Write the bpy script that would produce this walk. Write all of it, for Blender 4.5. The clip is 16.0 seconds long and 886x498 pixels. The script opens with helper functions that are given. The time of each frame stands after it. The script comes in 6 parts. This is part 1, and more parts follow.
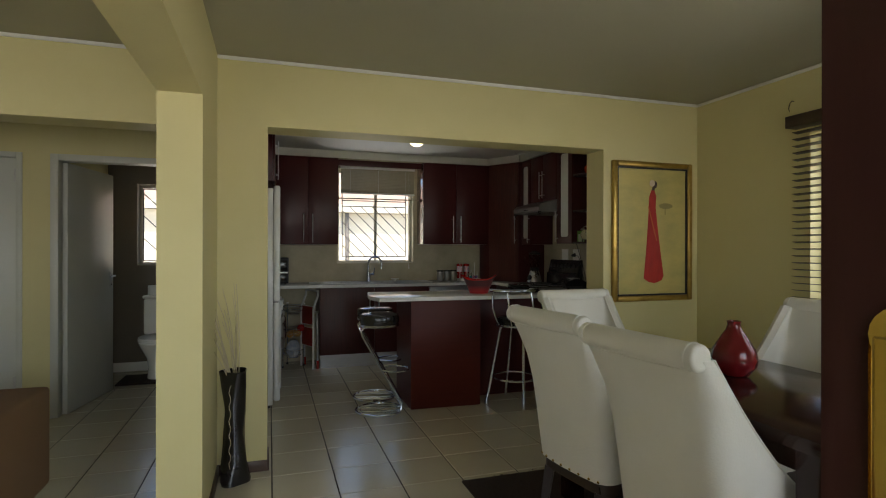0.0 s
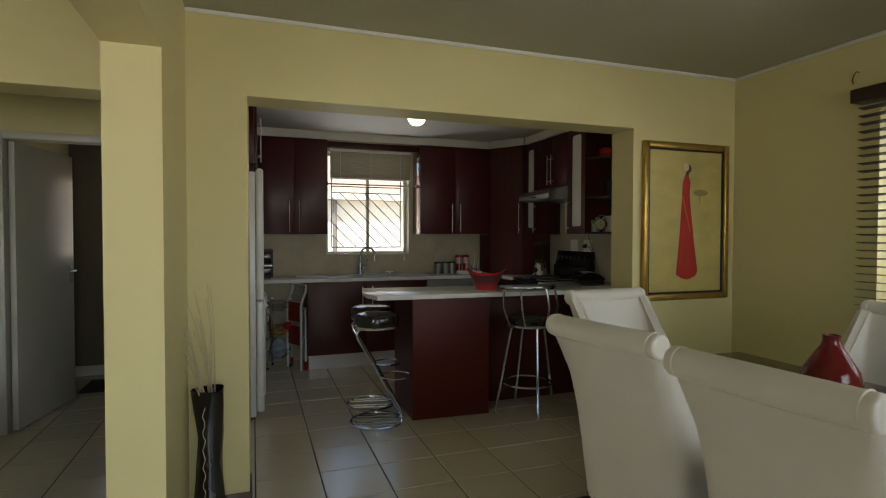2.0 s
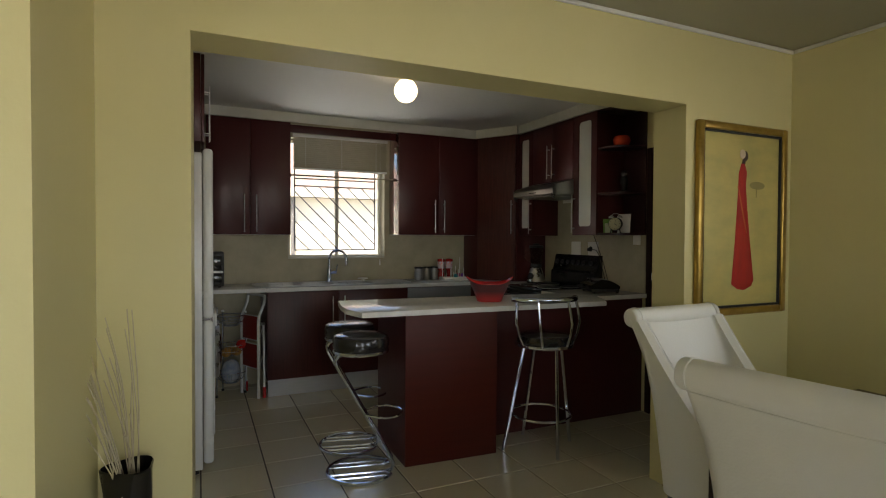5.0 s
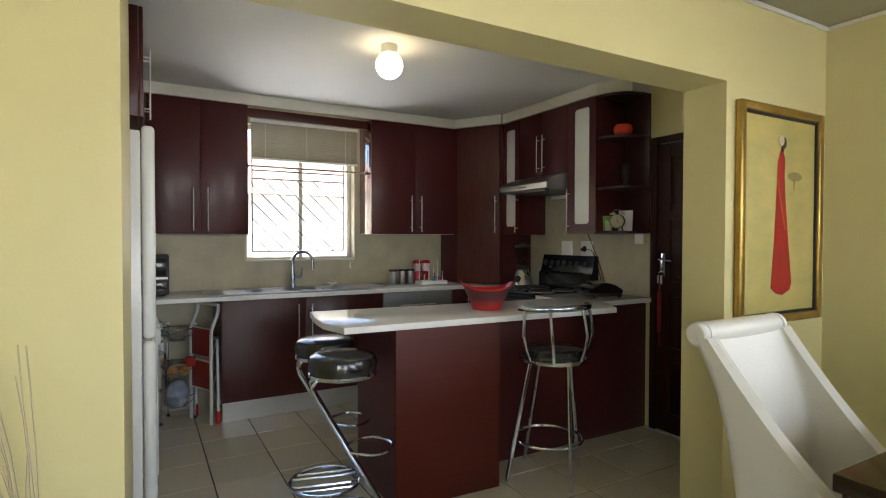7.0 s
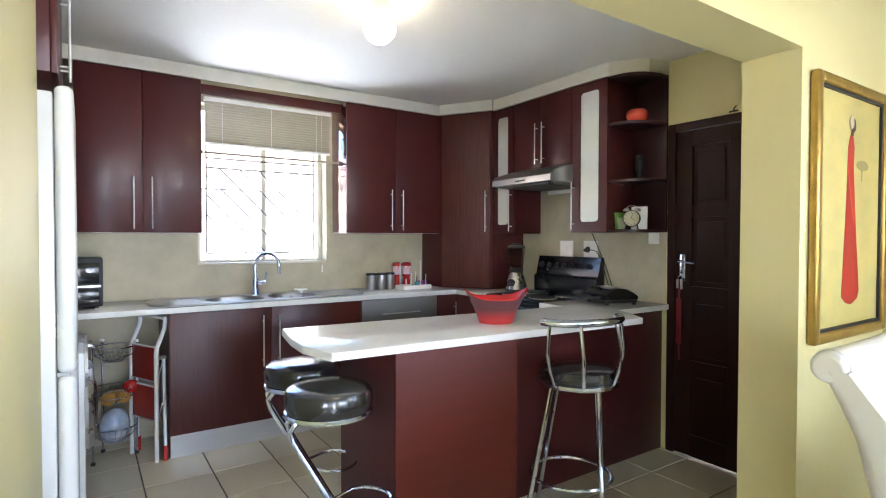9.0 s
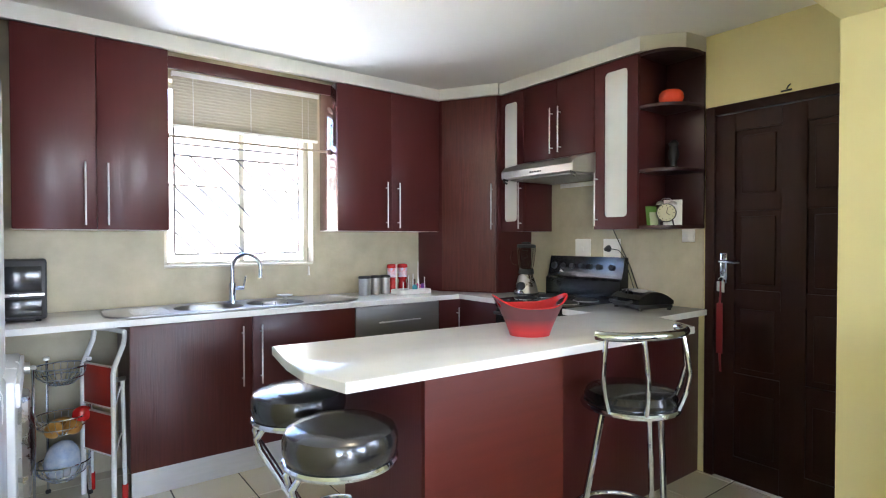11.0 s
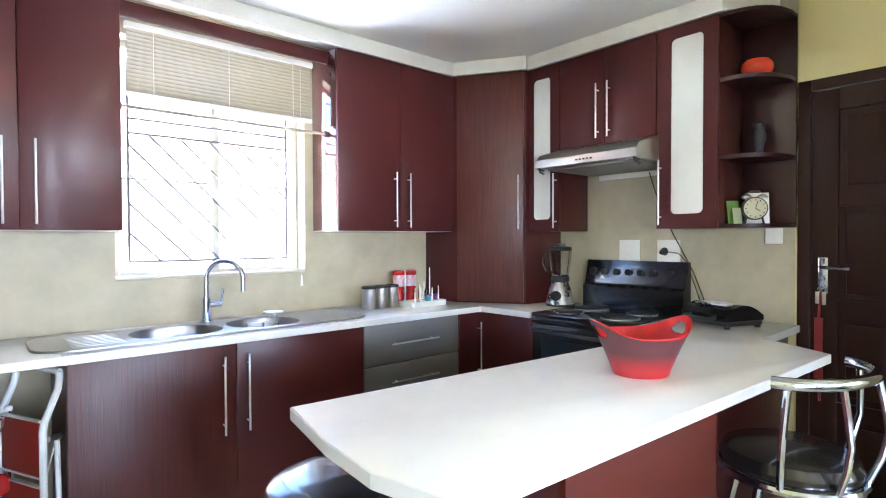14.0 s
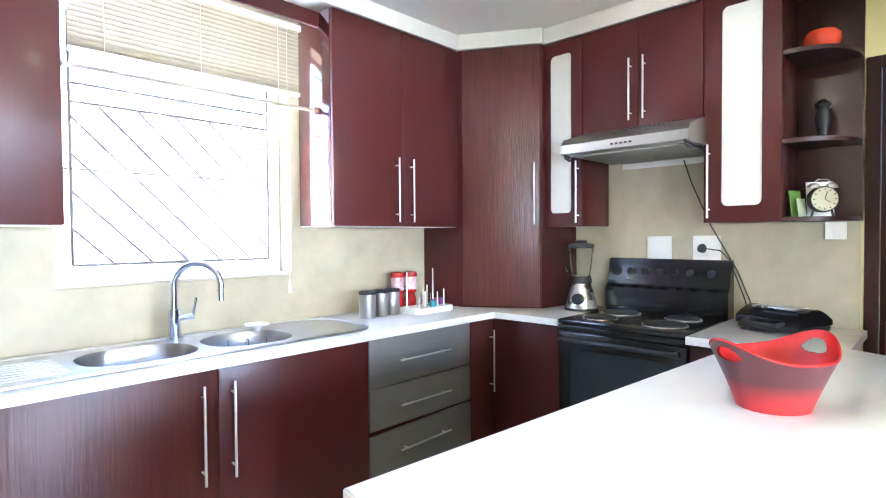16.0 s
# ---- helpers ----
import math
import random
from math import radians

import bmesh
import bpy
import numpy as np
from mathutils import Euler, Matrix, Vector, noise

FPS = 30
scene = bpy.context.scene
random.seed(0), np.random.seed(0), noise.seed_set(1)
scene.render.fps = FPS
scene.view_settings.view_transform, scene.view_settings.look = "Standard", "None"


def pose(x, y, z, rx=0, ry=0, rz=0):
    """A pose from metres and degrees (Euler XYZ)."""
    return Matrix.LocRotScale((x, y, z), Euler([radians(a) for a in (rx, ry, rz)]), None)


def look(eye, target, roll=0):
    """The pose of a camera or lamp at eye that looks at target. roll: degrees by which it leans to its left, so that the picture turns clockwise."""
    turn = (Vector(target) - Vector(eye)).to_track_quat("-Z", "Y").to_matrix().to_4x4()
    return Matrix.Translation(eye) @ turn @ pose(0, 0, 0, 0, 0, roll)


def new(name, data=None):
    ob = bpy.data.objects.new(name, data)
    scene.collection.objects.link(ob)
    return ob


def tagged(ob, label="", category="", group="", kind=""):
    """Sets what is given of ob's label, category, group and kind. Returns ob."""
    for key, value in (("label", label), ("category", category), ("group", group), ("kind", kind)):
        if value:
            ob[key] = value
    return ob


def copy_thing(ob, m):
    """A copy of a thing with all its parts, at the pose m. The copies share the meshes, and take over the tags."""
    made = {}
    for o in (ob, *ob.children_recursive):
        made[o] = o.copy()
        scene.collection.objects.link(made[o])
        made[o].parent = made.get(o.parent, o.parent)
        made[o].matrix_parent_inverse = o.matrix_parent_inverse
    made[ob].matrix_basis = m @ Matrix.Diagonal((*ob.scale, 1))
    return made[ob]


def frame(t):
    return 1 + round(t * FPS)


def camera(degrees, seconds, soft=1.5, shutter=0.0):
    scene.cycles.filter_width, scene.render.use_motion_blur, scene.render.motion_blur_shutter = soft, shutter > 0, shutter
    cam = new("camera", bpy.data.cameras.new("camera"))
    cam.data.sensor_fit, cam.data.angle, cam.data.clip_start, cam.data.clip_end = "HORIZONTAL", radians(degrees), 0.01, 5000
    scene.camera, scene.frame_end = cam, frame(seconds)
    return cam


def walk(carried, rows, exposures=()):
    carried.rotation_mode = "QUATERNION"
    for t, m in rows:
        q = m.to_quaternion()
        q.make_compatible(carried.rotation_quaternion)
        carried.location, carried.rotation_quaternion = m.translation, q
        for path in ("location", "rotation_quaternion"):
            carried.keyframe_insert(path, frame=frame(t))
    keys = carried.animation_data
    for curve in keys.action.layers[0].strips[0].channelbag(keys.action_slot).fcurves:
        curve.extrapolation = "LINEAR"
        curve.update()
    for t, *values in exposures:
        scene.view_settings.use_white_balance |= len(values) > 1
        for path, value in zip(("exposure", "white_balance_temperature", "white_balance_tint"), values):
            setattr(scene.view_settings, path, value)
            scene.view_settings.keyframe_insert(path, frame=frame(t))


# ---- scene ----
cam = camera(79.2, 16.0, soft=1.1)
EXPOSURE = [(0, 1.35, 6700, 10), (4, 1.38, 6900, 11), (6.5, 2.36, 6550, 12), (9, 3.88, 5700, 15), (11.5, 4.2, 5650, 15), (12.5, 4.32, 5580, 15), (13.5, 4.58, 5480, 16), (14.5, 4.75, 5350, 16), (16, 5.25, 5300, 16)]
PATH = [
    (0, (0.083, 0.409, 1.338), (0.699, 2.312, 1.337), 0.1),
    (0.5, (0.076, 0.531, 1.347), (0.702, 2.43, 1.346), 0.0),
    (1, (0.087, 0.648, 1.351), (0.727, 2.543, 1.336), 0.1),
    (1.5, (0.097, 0.779, 1.358), (0.751, 2.669, 1.31), 0.1),
    (2, (0.095, 0.927, 1.372), (0.763, 2.812, 1.323), 0.1),
    (2.5, (0.082, 1.061, 1.368), (0.769, 2.939, 1.321), 0.2),
    (3, (0.087, 1.185, 1.365), (0.794, 3.055, 1.318), 0.3),
    (3.5, (0.101, 1.342, 1.371), (0.829, 3.204, 1.325), 0.2),
    (4, (0.103, 1.475, 1.367), (0.859, 3.326, 1.323), 0.2),
    (6.5, (0.083, 2.189, 1.36), (1.029, 3.95, 1.32), 0.2),
    (7, (0.109, 2.314, 1.356), (1.092, 4.056, 1.316), 0.1),
    (7.5, (0.122, 2.475, 1.362), (1.142, 4.195, 1.321), 0.1),
    (8, (0.131, 2.616, 1.364), (1.187, 4.313, 1.323), 0.1),
    (8.5, (0.156, 2.743, 1.351), (1.245, 4.42, 1.312), 0.0),
    (9, (0.19, 2.884, 1.356), (1.305, 4.544, 1.314), 0.1),
    (11.5, (0.29, 3.519, 1.329), (1.507, 5.106, 1.295), -0.1),
    (12, (0.318, 3.663, 1.338), (1.552, 5.236, 1.303), -0.1),
    (12.5, (0.34, 3.764, 1.336), (1.592, 5.324, 1.299), -0.1),
    (13, (0.354, 3.896, 1.347), (1.624, 5.44, 1.31), -0.2),
    (13.5, (0.353, 4.014, 1.348), (1.646, 5.54, 1.31), -0.2),
    (14, (0.374, 4.119, 1.346), (1.689, 5.626, 1.308), -0.2),
    (14.5, (0.403, 4.24, 1.337), (1.743, 5.725, 1.299), -0.3),
    (15, (0.417, 4.377, 1.34), (1.784, 5.837, 1.299), -0.3),
    (15.5, (0.432, 4.494, 1.332), (1.832, 5.921, 1.289), -0.4),
    (16, (0.444, 4.635, 1.343), (1.884, 6.022, 1.294), -0.4),
]
walk(cam, [(t, look(eye, target, roll)) for t, eye, target, roll in PATH],
     exposures=EXPOSURE)

# ---- light ----
world = bpy.data.worlds.new("sky_world")
scene.world = world
world.use_nodes = True
_nt = world.node_tree
_sky = _nt.nodes.new("ShaderNodeTexSky")
_sky.sky_type = "NISHITA"
_sky.sun_disc = False
_sky.sun_elevation = radians(66)
_sky.sun_rotation = radians(200)
_nt.nodes["Background"].inputs["Strength"].default_value = 0.15
_nt.links.new(_sky.outputs["Color"], _nt.nodes["Background"].inputs["Color"])

sun = new("sun", bpy.data.lights.new("sun", "SUN"))
sun.data.energy = 5.0
sun.data.angle = radians(0.5)
sun.data.color = (1.0, 0.95, 0.88)
sun.matrix_world = look((-2.8, -7.6, 18.0), (0, 0, 0))


def window_lamp(name, place, target, w, h, power):
    lamp = new(name, bpy.data.lights.new(name, "AREA"))
    lamp.data.shape = "RECTANGLE"
    lamp.data.size, lamp.data.size_y = w, h
    lamp.data.energy = power
    lamp.data.color = (0.93, 0.97, 1.0)
    lamp.matrix_world = look(place, target)
    return lamp


window_lamp("front_door_daylight", (0.22, -0.42, 1.15), (0.30, 1.7, -0.45), 0.8, 1.8, 5.5)
window_lamp("dining_window_daylight", (3.46, 2.05, 1.52), (2.0, 2.9, 0.0), 1.5, 1.0, 4.5)
# Added hidden lamp outside below the sill, standing in for bounce onto the ceiling.
window_lamp("kitchen_ceiling_fill", (1.34, 7.42, 1.03), (1.34, 6.3, 2.4), 0.95, 0.35, 2.5)
window_lamp("dining_south_daylight", (2.0, -0.26, 1.5), (1.9, 2.4, -0.1), 1.3, 1.1, 4.5)
window_lamp("living_window_daylight", (-2.2, -0.26, 1.5), (-1.4, 2.0, 0.2), 1.7, 1.1, 6)


# ---- materials ----
def material(name, base, rough=0.5, metal=0.0, second=None, scale=6.0, amount=0.5, stretch=(1, 1, 1),
             bump=0.0, bump_scale=60.0, rough_var=0.1, coat=0.0, detail=6.0, per_object=0.0):
    """Principled surface with colour variation at two scales, uneven gloss and fine relief."""
    m = bpy.data.materials.new(name)
    m.use_nodes = True
    nt = m.node_tree
    b = nt.nodes["Principled BSDF"]
    tc = nt.nodes.new("ShaderNodeTexCoord")
    mp = nt.nodes.new("ShaderNodeMapping")
    mp.inputs["Scale"].default_value = stretch
    nt.links.new(tc.outputs["Object"], mp.inputs["Vector"])
    n1 = nt.nodes.new("ShaderNodeTexNoise")
    n1.inputs["Scale"].default_value, n1.inputs["Detail"].default_value = scale, detail
    n1.inputs["Roughness"].default_value = 0.6
    nt.links.new(mp.outputs["Vector"], n1.inputs["Vector"])
    ramp = nt.nodes.new("ShaderNodeValToRGB")
    ramp.color_ramp.elements[0].position, ramp.color_ramp.elements[1].position = 0.5 - amount / 2, 0.5 + amount / 2
    s = second or tuple(c * 0.82 for c in base)
    ramp.color_ramp.elements[0].color = (*s, 1)
    ramp.color_ramp.elements[1].color = (*base, 1)
    nt.links.new(n1.outputs["Fac"], ramp.inputs["Fac"])
    colour = ramp.outputs["Color"]
    if per_object:
        info = nt.nodes.new("ShaderNodeObjectInfo")
        hsv = nt.nodes.new("ShaderNodeHueSaturation")
        rng = nt.nodes.new("ShaderNodeMapRange")
        rng.inputs["To Min"].default_value, rng.inputs["To Max"].default_value = 1 - per_object, 1 + per_object
        nt.links.new(info.outputs["Random"], rng.inputs["Value"])
        nt.links.new(rng.outputs["Result"], hsv.inputs["Value"])
        nt.links.new(colour, hsv.inputs["Color"])
        colour = hsv.outputs["Color"]
    nt.links.new(colour, b.inputs["Base Color"])
    n2 = nt.nodes.new("ShaderNodeTexNoise")
    n2.inputs["Scale"].default_value, n2.inputs["Detail"].default_value = bump_scale, 4.0
    nt.links.new(mp.outputs["Vector"], n2.inputs["Vector"])
    mr = nt.nodes.new("ShaderNodeMapRange")
    mr.inputs["To Min"].default_value, mr.inputs["To Max"].default_value = max(0.02, rough - rough_var), min(1, rough + rough_var)
    nt.links.new(n1.outputs["Fac"], mr.inputs["Value"])
    nt.links.new(mr.outputs["Result"], b.inputs["Roughness"])
    b.inputs["Metallic"].default_value = metal
    b.inputs["Coat Weight"].default_value = coat
    b.inputs["Coat Roughness"].default_value = 0.08
    if bump:
        bp = nt.nodes.new("ShaderNodeBump")
        bp.inputs["Strength"].default_value = bump
        bp.inputs["Distance"].default_value = 0.004
        nt.links.new(n2.outputs["Fac"], bp.inputs["Height"])
        nt.links.new(bp.outputs["Normal"], b.inputs["Normal"])
    return m


def glass(name, rough=0.0, tint=(1, 1, 1), ior=1.45):
    m = bpy.data.materials.new(name)
    m.use_nodes = True
    b = m.node_tree.nodes["Principled BSDF"]
    b.inputs["Base Color"].default_value = (*tint, 1)
    b.inputs["Roughness"].default_value = rough
    b.inputs["Transmission Weight"].default_value = 1.0
    b.inputs["IOR"].default_value = ior
    return m


def glow(name, colour, strength):
    m = bpy.data.materials.new(name)
    m.use_nodes = True
    b = m.node_tree.nodes["Principled BSDF"]
    b.inputs["Base Color"].default_value = (0.9, 0.9, 0.85, 1)
    b.inputs["Emission Color"].default_value = (*colour, 1)
    b.inputs["Emission Strength"].default_value = strength
    return m


WALL = material("cream_wall_paint", (0.63, 0.56, 0.285), 0.5, second=(0.575, 0.51, 0.235), scale=2.2, amount=0.7, bump=0.12, bump_scale=90)
WALL_K = material("mottled_olive_plaster", (0.50, 0.445, 0.31), 0.5, second=(0.35, 0.31, 0.205), scale=4.5, amount=0.5, bump=0.15, bump_scale=70, detail=8)
WALL_B = material("dark_taupe_bathroom_wall", (0.20, 0.165, 0.12), 0.5, second=(0.17, 0.14, 0.10), scale=3, bump=0.1, bump_scale=80)
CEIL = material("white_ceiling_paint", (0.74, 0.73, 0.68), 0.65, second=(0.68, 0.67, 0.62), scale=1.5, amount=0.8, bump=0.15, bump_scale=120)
# Dining ceiling: its dim light is put into a darker cream than CEIL.
CEIL_D = material("dim_toned_cream_ceiling", (0.42, 0.40, 0.285), 0.7, second=(0.37, 0.35, 0.245), scale=1.5, amount=0.8, bump=0.15, bump_scale=120)
CORNICE = material("off_white_cornice", (0.72, 0.71, 0.64), 0.5, second=(0.62, 0.61, 0.53), scale=5)
TILE = material("glazed_beige_floor_tile", (0.72, 0.66, 0.49), 0.24, second=(0.66, 0.60, 0.435), scale=4, amount=0.9, bump=0.03, bump_scale=14, rough_var=0.02, per_object=0.05, coat=1.0)
TILE.node_tree.nodes["Principled BSDF"].inputs["Coat Roughness"].default_value = 0.26
TILE.node_tree.nodes["Principled BSDF"].inputs["Coat IOR"].default_value = 1.65
GROUT = material("brown_grout", (0.045, 0.035, 0.025), 0.9, second=(0.07, 0.055, 0.04), scale=8, bump=0.3)
MAROON = material("maroon_woodgrain_laminate", (0.072, 0.0145, 0.0135), 0.33, second=(0.062, 0.0125, 0.012), scale=5, amount=0.8, stretch=(9, 9, 0.5), bump=0.10, bump_scale=11, rough_var=0.05, coat=0.05)
MAROON_GRAIN = material("maroon_wavy_grain_laminate", (0.082, 0.0175, 0.0145), 0.36, second=(0.056, 0.0112, 0.0095), scale=7, amount=0.4, stretch=(9, 9, 0.45), bump=0.2, bump_scale=14, rough_var=0.06, detail=3)
BROWN_GRAIN = material("brown_wavy_grain_laminate", (0.100, 0.026, 0.018), 0.34, second=(0.066, 0.016, 0.011), scale=7, amount=0.32, stretch=(9, 9, 0.55), bump=0.5, bump_scale=14, rough_var=0.06, detail=3)
MAROON_RED = material("red_brown_woodgrain_panel", (0.080, 0.0118, 0.0058), 0.42, second=(0.058, 0.0086, 0.0046), scale=3, amount=0.6, stretch=(0.6, 1, 9), bump=0.12, bump_scale=9, rough_var=0.05)
MAROON_GLOSS = material("glossy_maroon_cabinet_side", (0.072, 0.0145, 0.0135), 0.16, second=(0.062, 0.0125, 0.012), scale=5, stretch=(9, 9, 0.5), bump=0.03, bump_scale=11, rough_var=0.03, coat=0.8)
# Inside boards: the shade there is put into a darker copy of MAROON.
MAROON_IN = material("shade_darkened_maroon_board", (0.035, 0.009, 0.009), 0.35, second=(0.025, 0.007, 0.007), scale=6, stretch=(6, 6, 1))
DOORWOOD = material("dark_varnished_door_wood", (0.032, 0.010, 0.0075), 0.42, second=(0.022, 0.007, 0.005), scale=5, amount=0.5, stretch=(7, 7, 0.7), bump=0.15, bump_scale=12, rough_var=0.08)
TABLEWOOD = material("dark_polished_table_wood", (0.030, 0.010, 0.008), 0.14, second=(0.020, 0.007, 0.006), scale=4, stretch=(8, 0.8, 8), bump=0.04, bump_scale=10, rough_var=0.05)
COUNTER = material("white_postform_worktop", (0.80, 0.79, 0.75), 0.13, second=(0.75, 0.74, 0.70), scale=10, amount=0.5, rough_var=0.05, bump=0.03, bump_scale=200)
EDGEBAND = material("white_laminate_edge", (0.70, 0.69, 0.66), 0.35, second=(0.64, 0.63, 0.60), scale=8, rough_var=0.05)
STEEL = material("brushed_steel", (0.60, 0.59, 0.57), 0.28, 1.0, second=(0.50, 0.49, 0.47), scale=8, rough_var=0.04)
SATIN = material("satin_brushed_steel", (0.46, 0.455, 0.44), 0.34, 1.0, second=(0.42, 0.415, 0.40), scale=3, amount=0.9, stretch=(1, 0.4, 6), rough_var=0.02)
HANDLE = material("satin_steel_handle", (0.72, 0.72, 0.72), 0.42, 0.7, second=(0.66, 0.66, 0.66), scale=10)
ALU = material("brushed_aluminium_plinth", (0.62, 0.61, 0.60), 0.45, 0.4, second=(0.55, 0.54, 0.53), scale=6, stretch=(1, 1, 8))
SINKSTEEL = material("satin_sink_steel", (0.50, 0.50, 0.52), 0.30, 1.0, second=(0.46, 0.46, 0.48), scale=6, rough_var=0.03)
CHROME = material("chrome", (0.68, 0.75, 0.90), 0.10, 1.0, second=(0.62, 0.69, 0.83), scale=10, rough_var=0.03)
GREYDRAW = material("grey_metallic_drawer_front", (0.25, 0.245, 0.24), 0.4, 0.5, second=(0.22, 0.215, 0.21), scale=6, stretch=(1, 1, 10))
LEATHER = material("white_leather", (0.72, 0.69, 0.61), 0.38, second=(0.66, 0.63, 0.54), scale=5, amount=0.6, bump=0.25, bump_scale=140, rough_var=0.06)
BLACKLEATHER = material("black_vinyl", (0.012, 0.011, 0.012), 0.24, second=(0.018, 0.016, 0.016), scale=8, bump=0.06, bump_scale=120, rough_var=0.05, coat=0.6)
BLACK = material("black_enamel", (0.010, 0.010, 0.011), 0.15, second=(0.014, 0.014, 0.015), scale=6, rough_var=0.05)
BLACKMAT = material("matt_black_plastic", (0.016, 0.016, 0.017), 0.5, second=(0.022, 0.022, 0.022), scale=9, bump=0.1)
WHITE = material("white_enamel", (0.74, 0.75, 0.74), 0.25, second=(0.70, 0.71, 0.70), scale=3)
WHITEPLASTIC = material("white_plastic", (0.78, 0.77, 0.72), 0.4, second=(0.74, 0.73, 0.68), scale=8)
DOORWHITE = material("off_white_door_paint", (0.56, 0.56, 0.50), 0.35, second=(0.51, 0.51, 0.45), scale=2, bump=0.06, bump_scale=60)
CERAMIC = material("white_ceramic", (0.80, 0.78, 0.72), 0.12, second=(0.77, 0.75, 0.69), scale=4)
DARKRED = material("dark_red_webbing", (0.22, 0.010, 0.014), 0.55)
RED = material("red_plastic", (0.50, 0.018, 0.016), 0.22, second=(0.42, 0.014, 0.013), scale=4)
REDMAT = material("red_ribbed_rubber", (0.30, 0.022, 0.014), 0.5, second=(0.24, 0.018, 0.012), scale=5, stretch=(1, 1, 8), bump=0.2, bump_scale=40)
ORANGE = material("orange_red_glazed_ceramic", (0.58, 0.055, 0.018), 0.2, second=(0.50, 0.045, 0.015), scale=5)
REDGLAZE = material("deep_red_glazed_ceramic", (0.16, 0.008, 0.010), 0.1, second=(0.11, 0.006, 0.007), scale=5)
BLINDWOOD = material("dark_wooden_slat", (0.045, 0.024, 0.018), 0.35, second=(0.032, 0.017, 0.013), scale=5, stretch=(8, 1, 8))
BLINDTAN = material("tan_aluminium_slat", (0.38, 0.33, 0.23), 0.4, second=(0.33, 0.29, 0.20), scale=6)
GOLD = material("gilded_frame", (0.50, 0.34, 0.09), 0.32, 0.85, second=(0.32, 0.20, 0.05), scale=14, amount=0.5, bump=0.2, bump_scale=50)
BRASS = material("polished_brass", (0.78, 0.57, 0.20), 0.16, 1.0, second=(0.62, 0.43, 0.13), scale=12)
IRON = material("painted_steel_bar", (0.19, 0.175, 0.16), 0.5, second=(0.14, 0.13, 0.12), scale=20)
FRAMEPAINT = material("cream_window_frame_paint", (0.62, 0.58, 0.46), 0.4, second=(0.56, 0.52, 0.41), scale=5)
SOFAFAB = material("tan_suede_upholstery", (0.27, 0.16, 0.085), 0.85, second=(0.235, 0.138, 0.072), scale=5, bump=0.3, bump_scale=250)
RUGMAT = material("dark_brown_rug_pile", (0.035, 0.018, 0.012), 0.95, second=(0.02, 0.010, 0.008), scale=40, bump=0.9, bump_scale=200)
SKIRT = material("brown_skirting_wood", (0.085, 0.045, 0.025), 0.4, second=(0.06, 0.03, 0.018), scale=6, stretch=(1, 1, 6))
TWIG = material("bleached_twig", (0.55, 0.48, 0.33), 0.7, second=(0.42, 0.35, 0.22), scale=20)
CLEAR = glass("clear_glass", 0.0)
JUG = glass("ribbed_jug_glass", 0.0, (0.96, 0.98, 0.97), ior=1.2)
for _m, _s in ((DOORWOOD, 0.2), (MAROON, 0.26), (MAROON_RED, 0.22), (MAROON_GRAIN, 0.4), (TILE, 1.0)):
    _m.node_tree.nodes["Principled BSDF"].inputs["Specular IOR Level"].default_value = _s
PANE = glass("window_pane", 0.0, ior=1.05)
BULB = glow("lit_opal_globe", (1.0, 0.82, 0.5), 1.9)


# ---- building tools ----
def box(bm, x0, x1, y0, y1, z0, z1, b=0.0, seg=2):
    """A box between two corners; b: rounded edges."""
    g = bmesh.ops.create_cube(bm, size=1, matrix=Matrix.LocRotScale(
        ((x0 + x1) / 2, (y0 + y1) / 2, (z0 + z1) / 2), None, (abs(x1 - x0), abs(y1 - y0), abs(z1 - z0))))
    if b:
        edges = list({e for v in g["verts"] for e in v.link_edges})
        bmesh.ops.bevel(bm, geom=edges, offset=b, segments=seg, profile=0.5, affect="EDGES")
    return bm


def obox(x0, x1, y0, y1, z0, z1, b=0.0, seg=2):
    return box(bmesh.new(), x0, x1, y0, y1, z0, z1, b, seg)


def rod(bm, p, q, r, seg=12, r2=None):
    """A straight round bar from p to q."""
    p, q = Vector(p), Vector(q)
    d = q - p
    m = Matrix.Translation((p + q) / 2) @ d.to_track_quat("Z", "Y").to_matrix().to_4x4()
    bmesh.ops.create_cone(bm, cap_ends=True, segments=seg, radius1=r, radius2=r if r2 is None else r2, depth=d.length, matrix=m)
    return bm


def tube(bm, pts, r, seg=8, closed=False):
    """A round tube along a line of points."""
    pts = [Vector(p) for p in pts]
    n = len(pts)
    rings = []
    side = None
    for i in range(n):
        if closed:
            d = pts[(i + 1) % n] - pts[i - 1]
        else:
            d = pts[min(i + 1, n - 1)] - pts[max(i - 1, 0)]
        d.normalize()
        if side is None:
            side = d.orthogonal().normalized()
        side = (side - d * side.dot(d))
        side = side.normalized() if side.length > 1e-6 else d.orthogonal().normalized()
        up = d.cross(side)
        rings.append([bm.verts.new(pts[i] + r * (math.cos(a) * side + math.sin(a) * up))
                      for a in (2 * math.pi * k / seg for k in range(seg))])
    for i in range(n if closed else n - 1):
        a, b = rings[i], rings[(i + 1) % n]
        shift = 0
        if closed and i == n - 1:
            shift = min(range(seg), key=lambda s: (b[s].co - a[0].co).length)
        for k in range(seg):
            bm.faces.new((a[k], a[(k + 1) % seg], b[(k + 1 + shift) % seg], b[(k + shift) % seg]))
    if not closed:
        bm.faces.new(rings[0][::-1])
        bm.faces.new(rings[-1])
    return bm


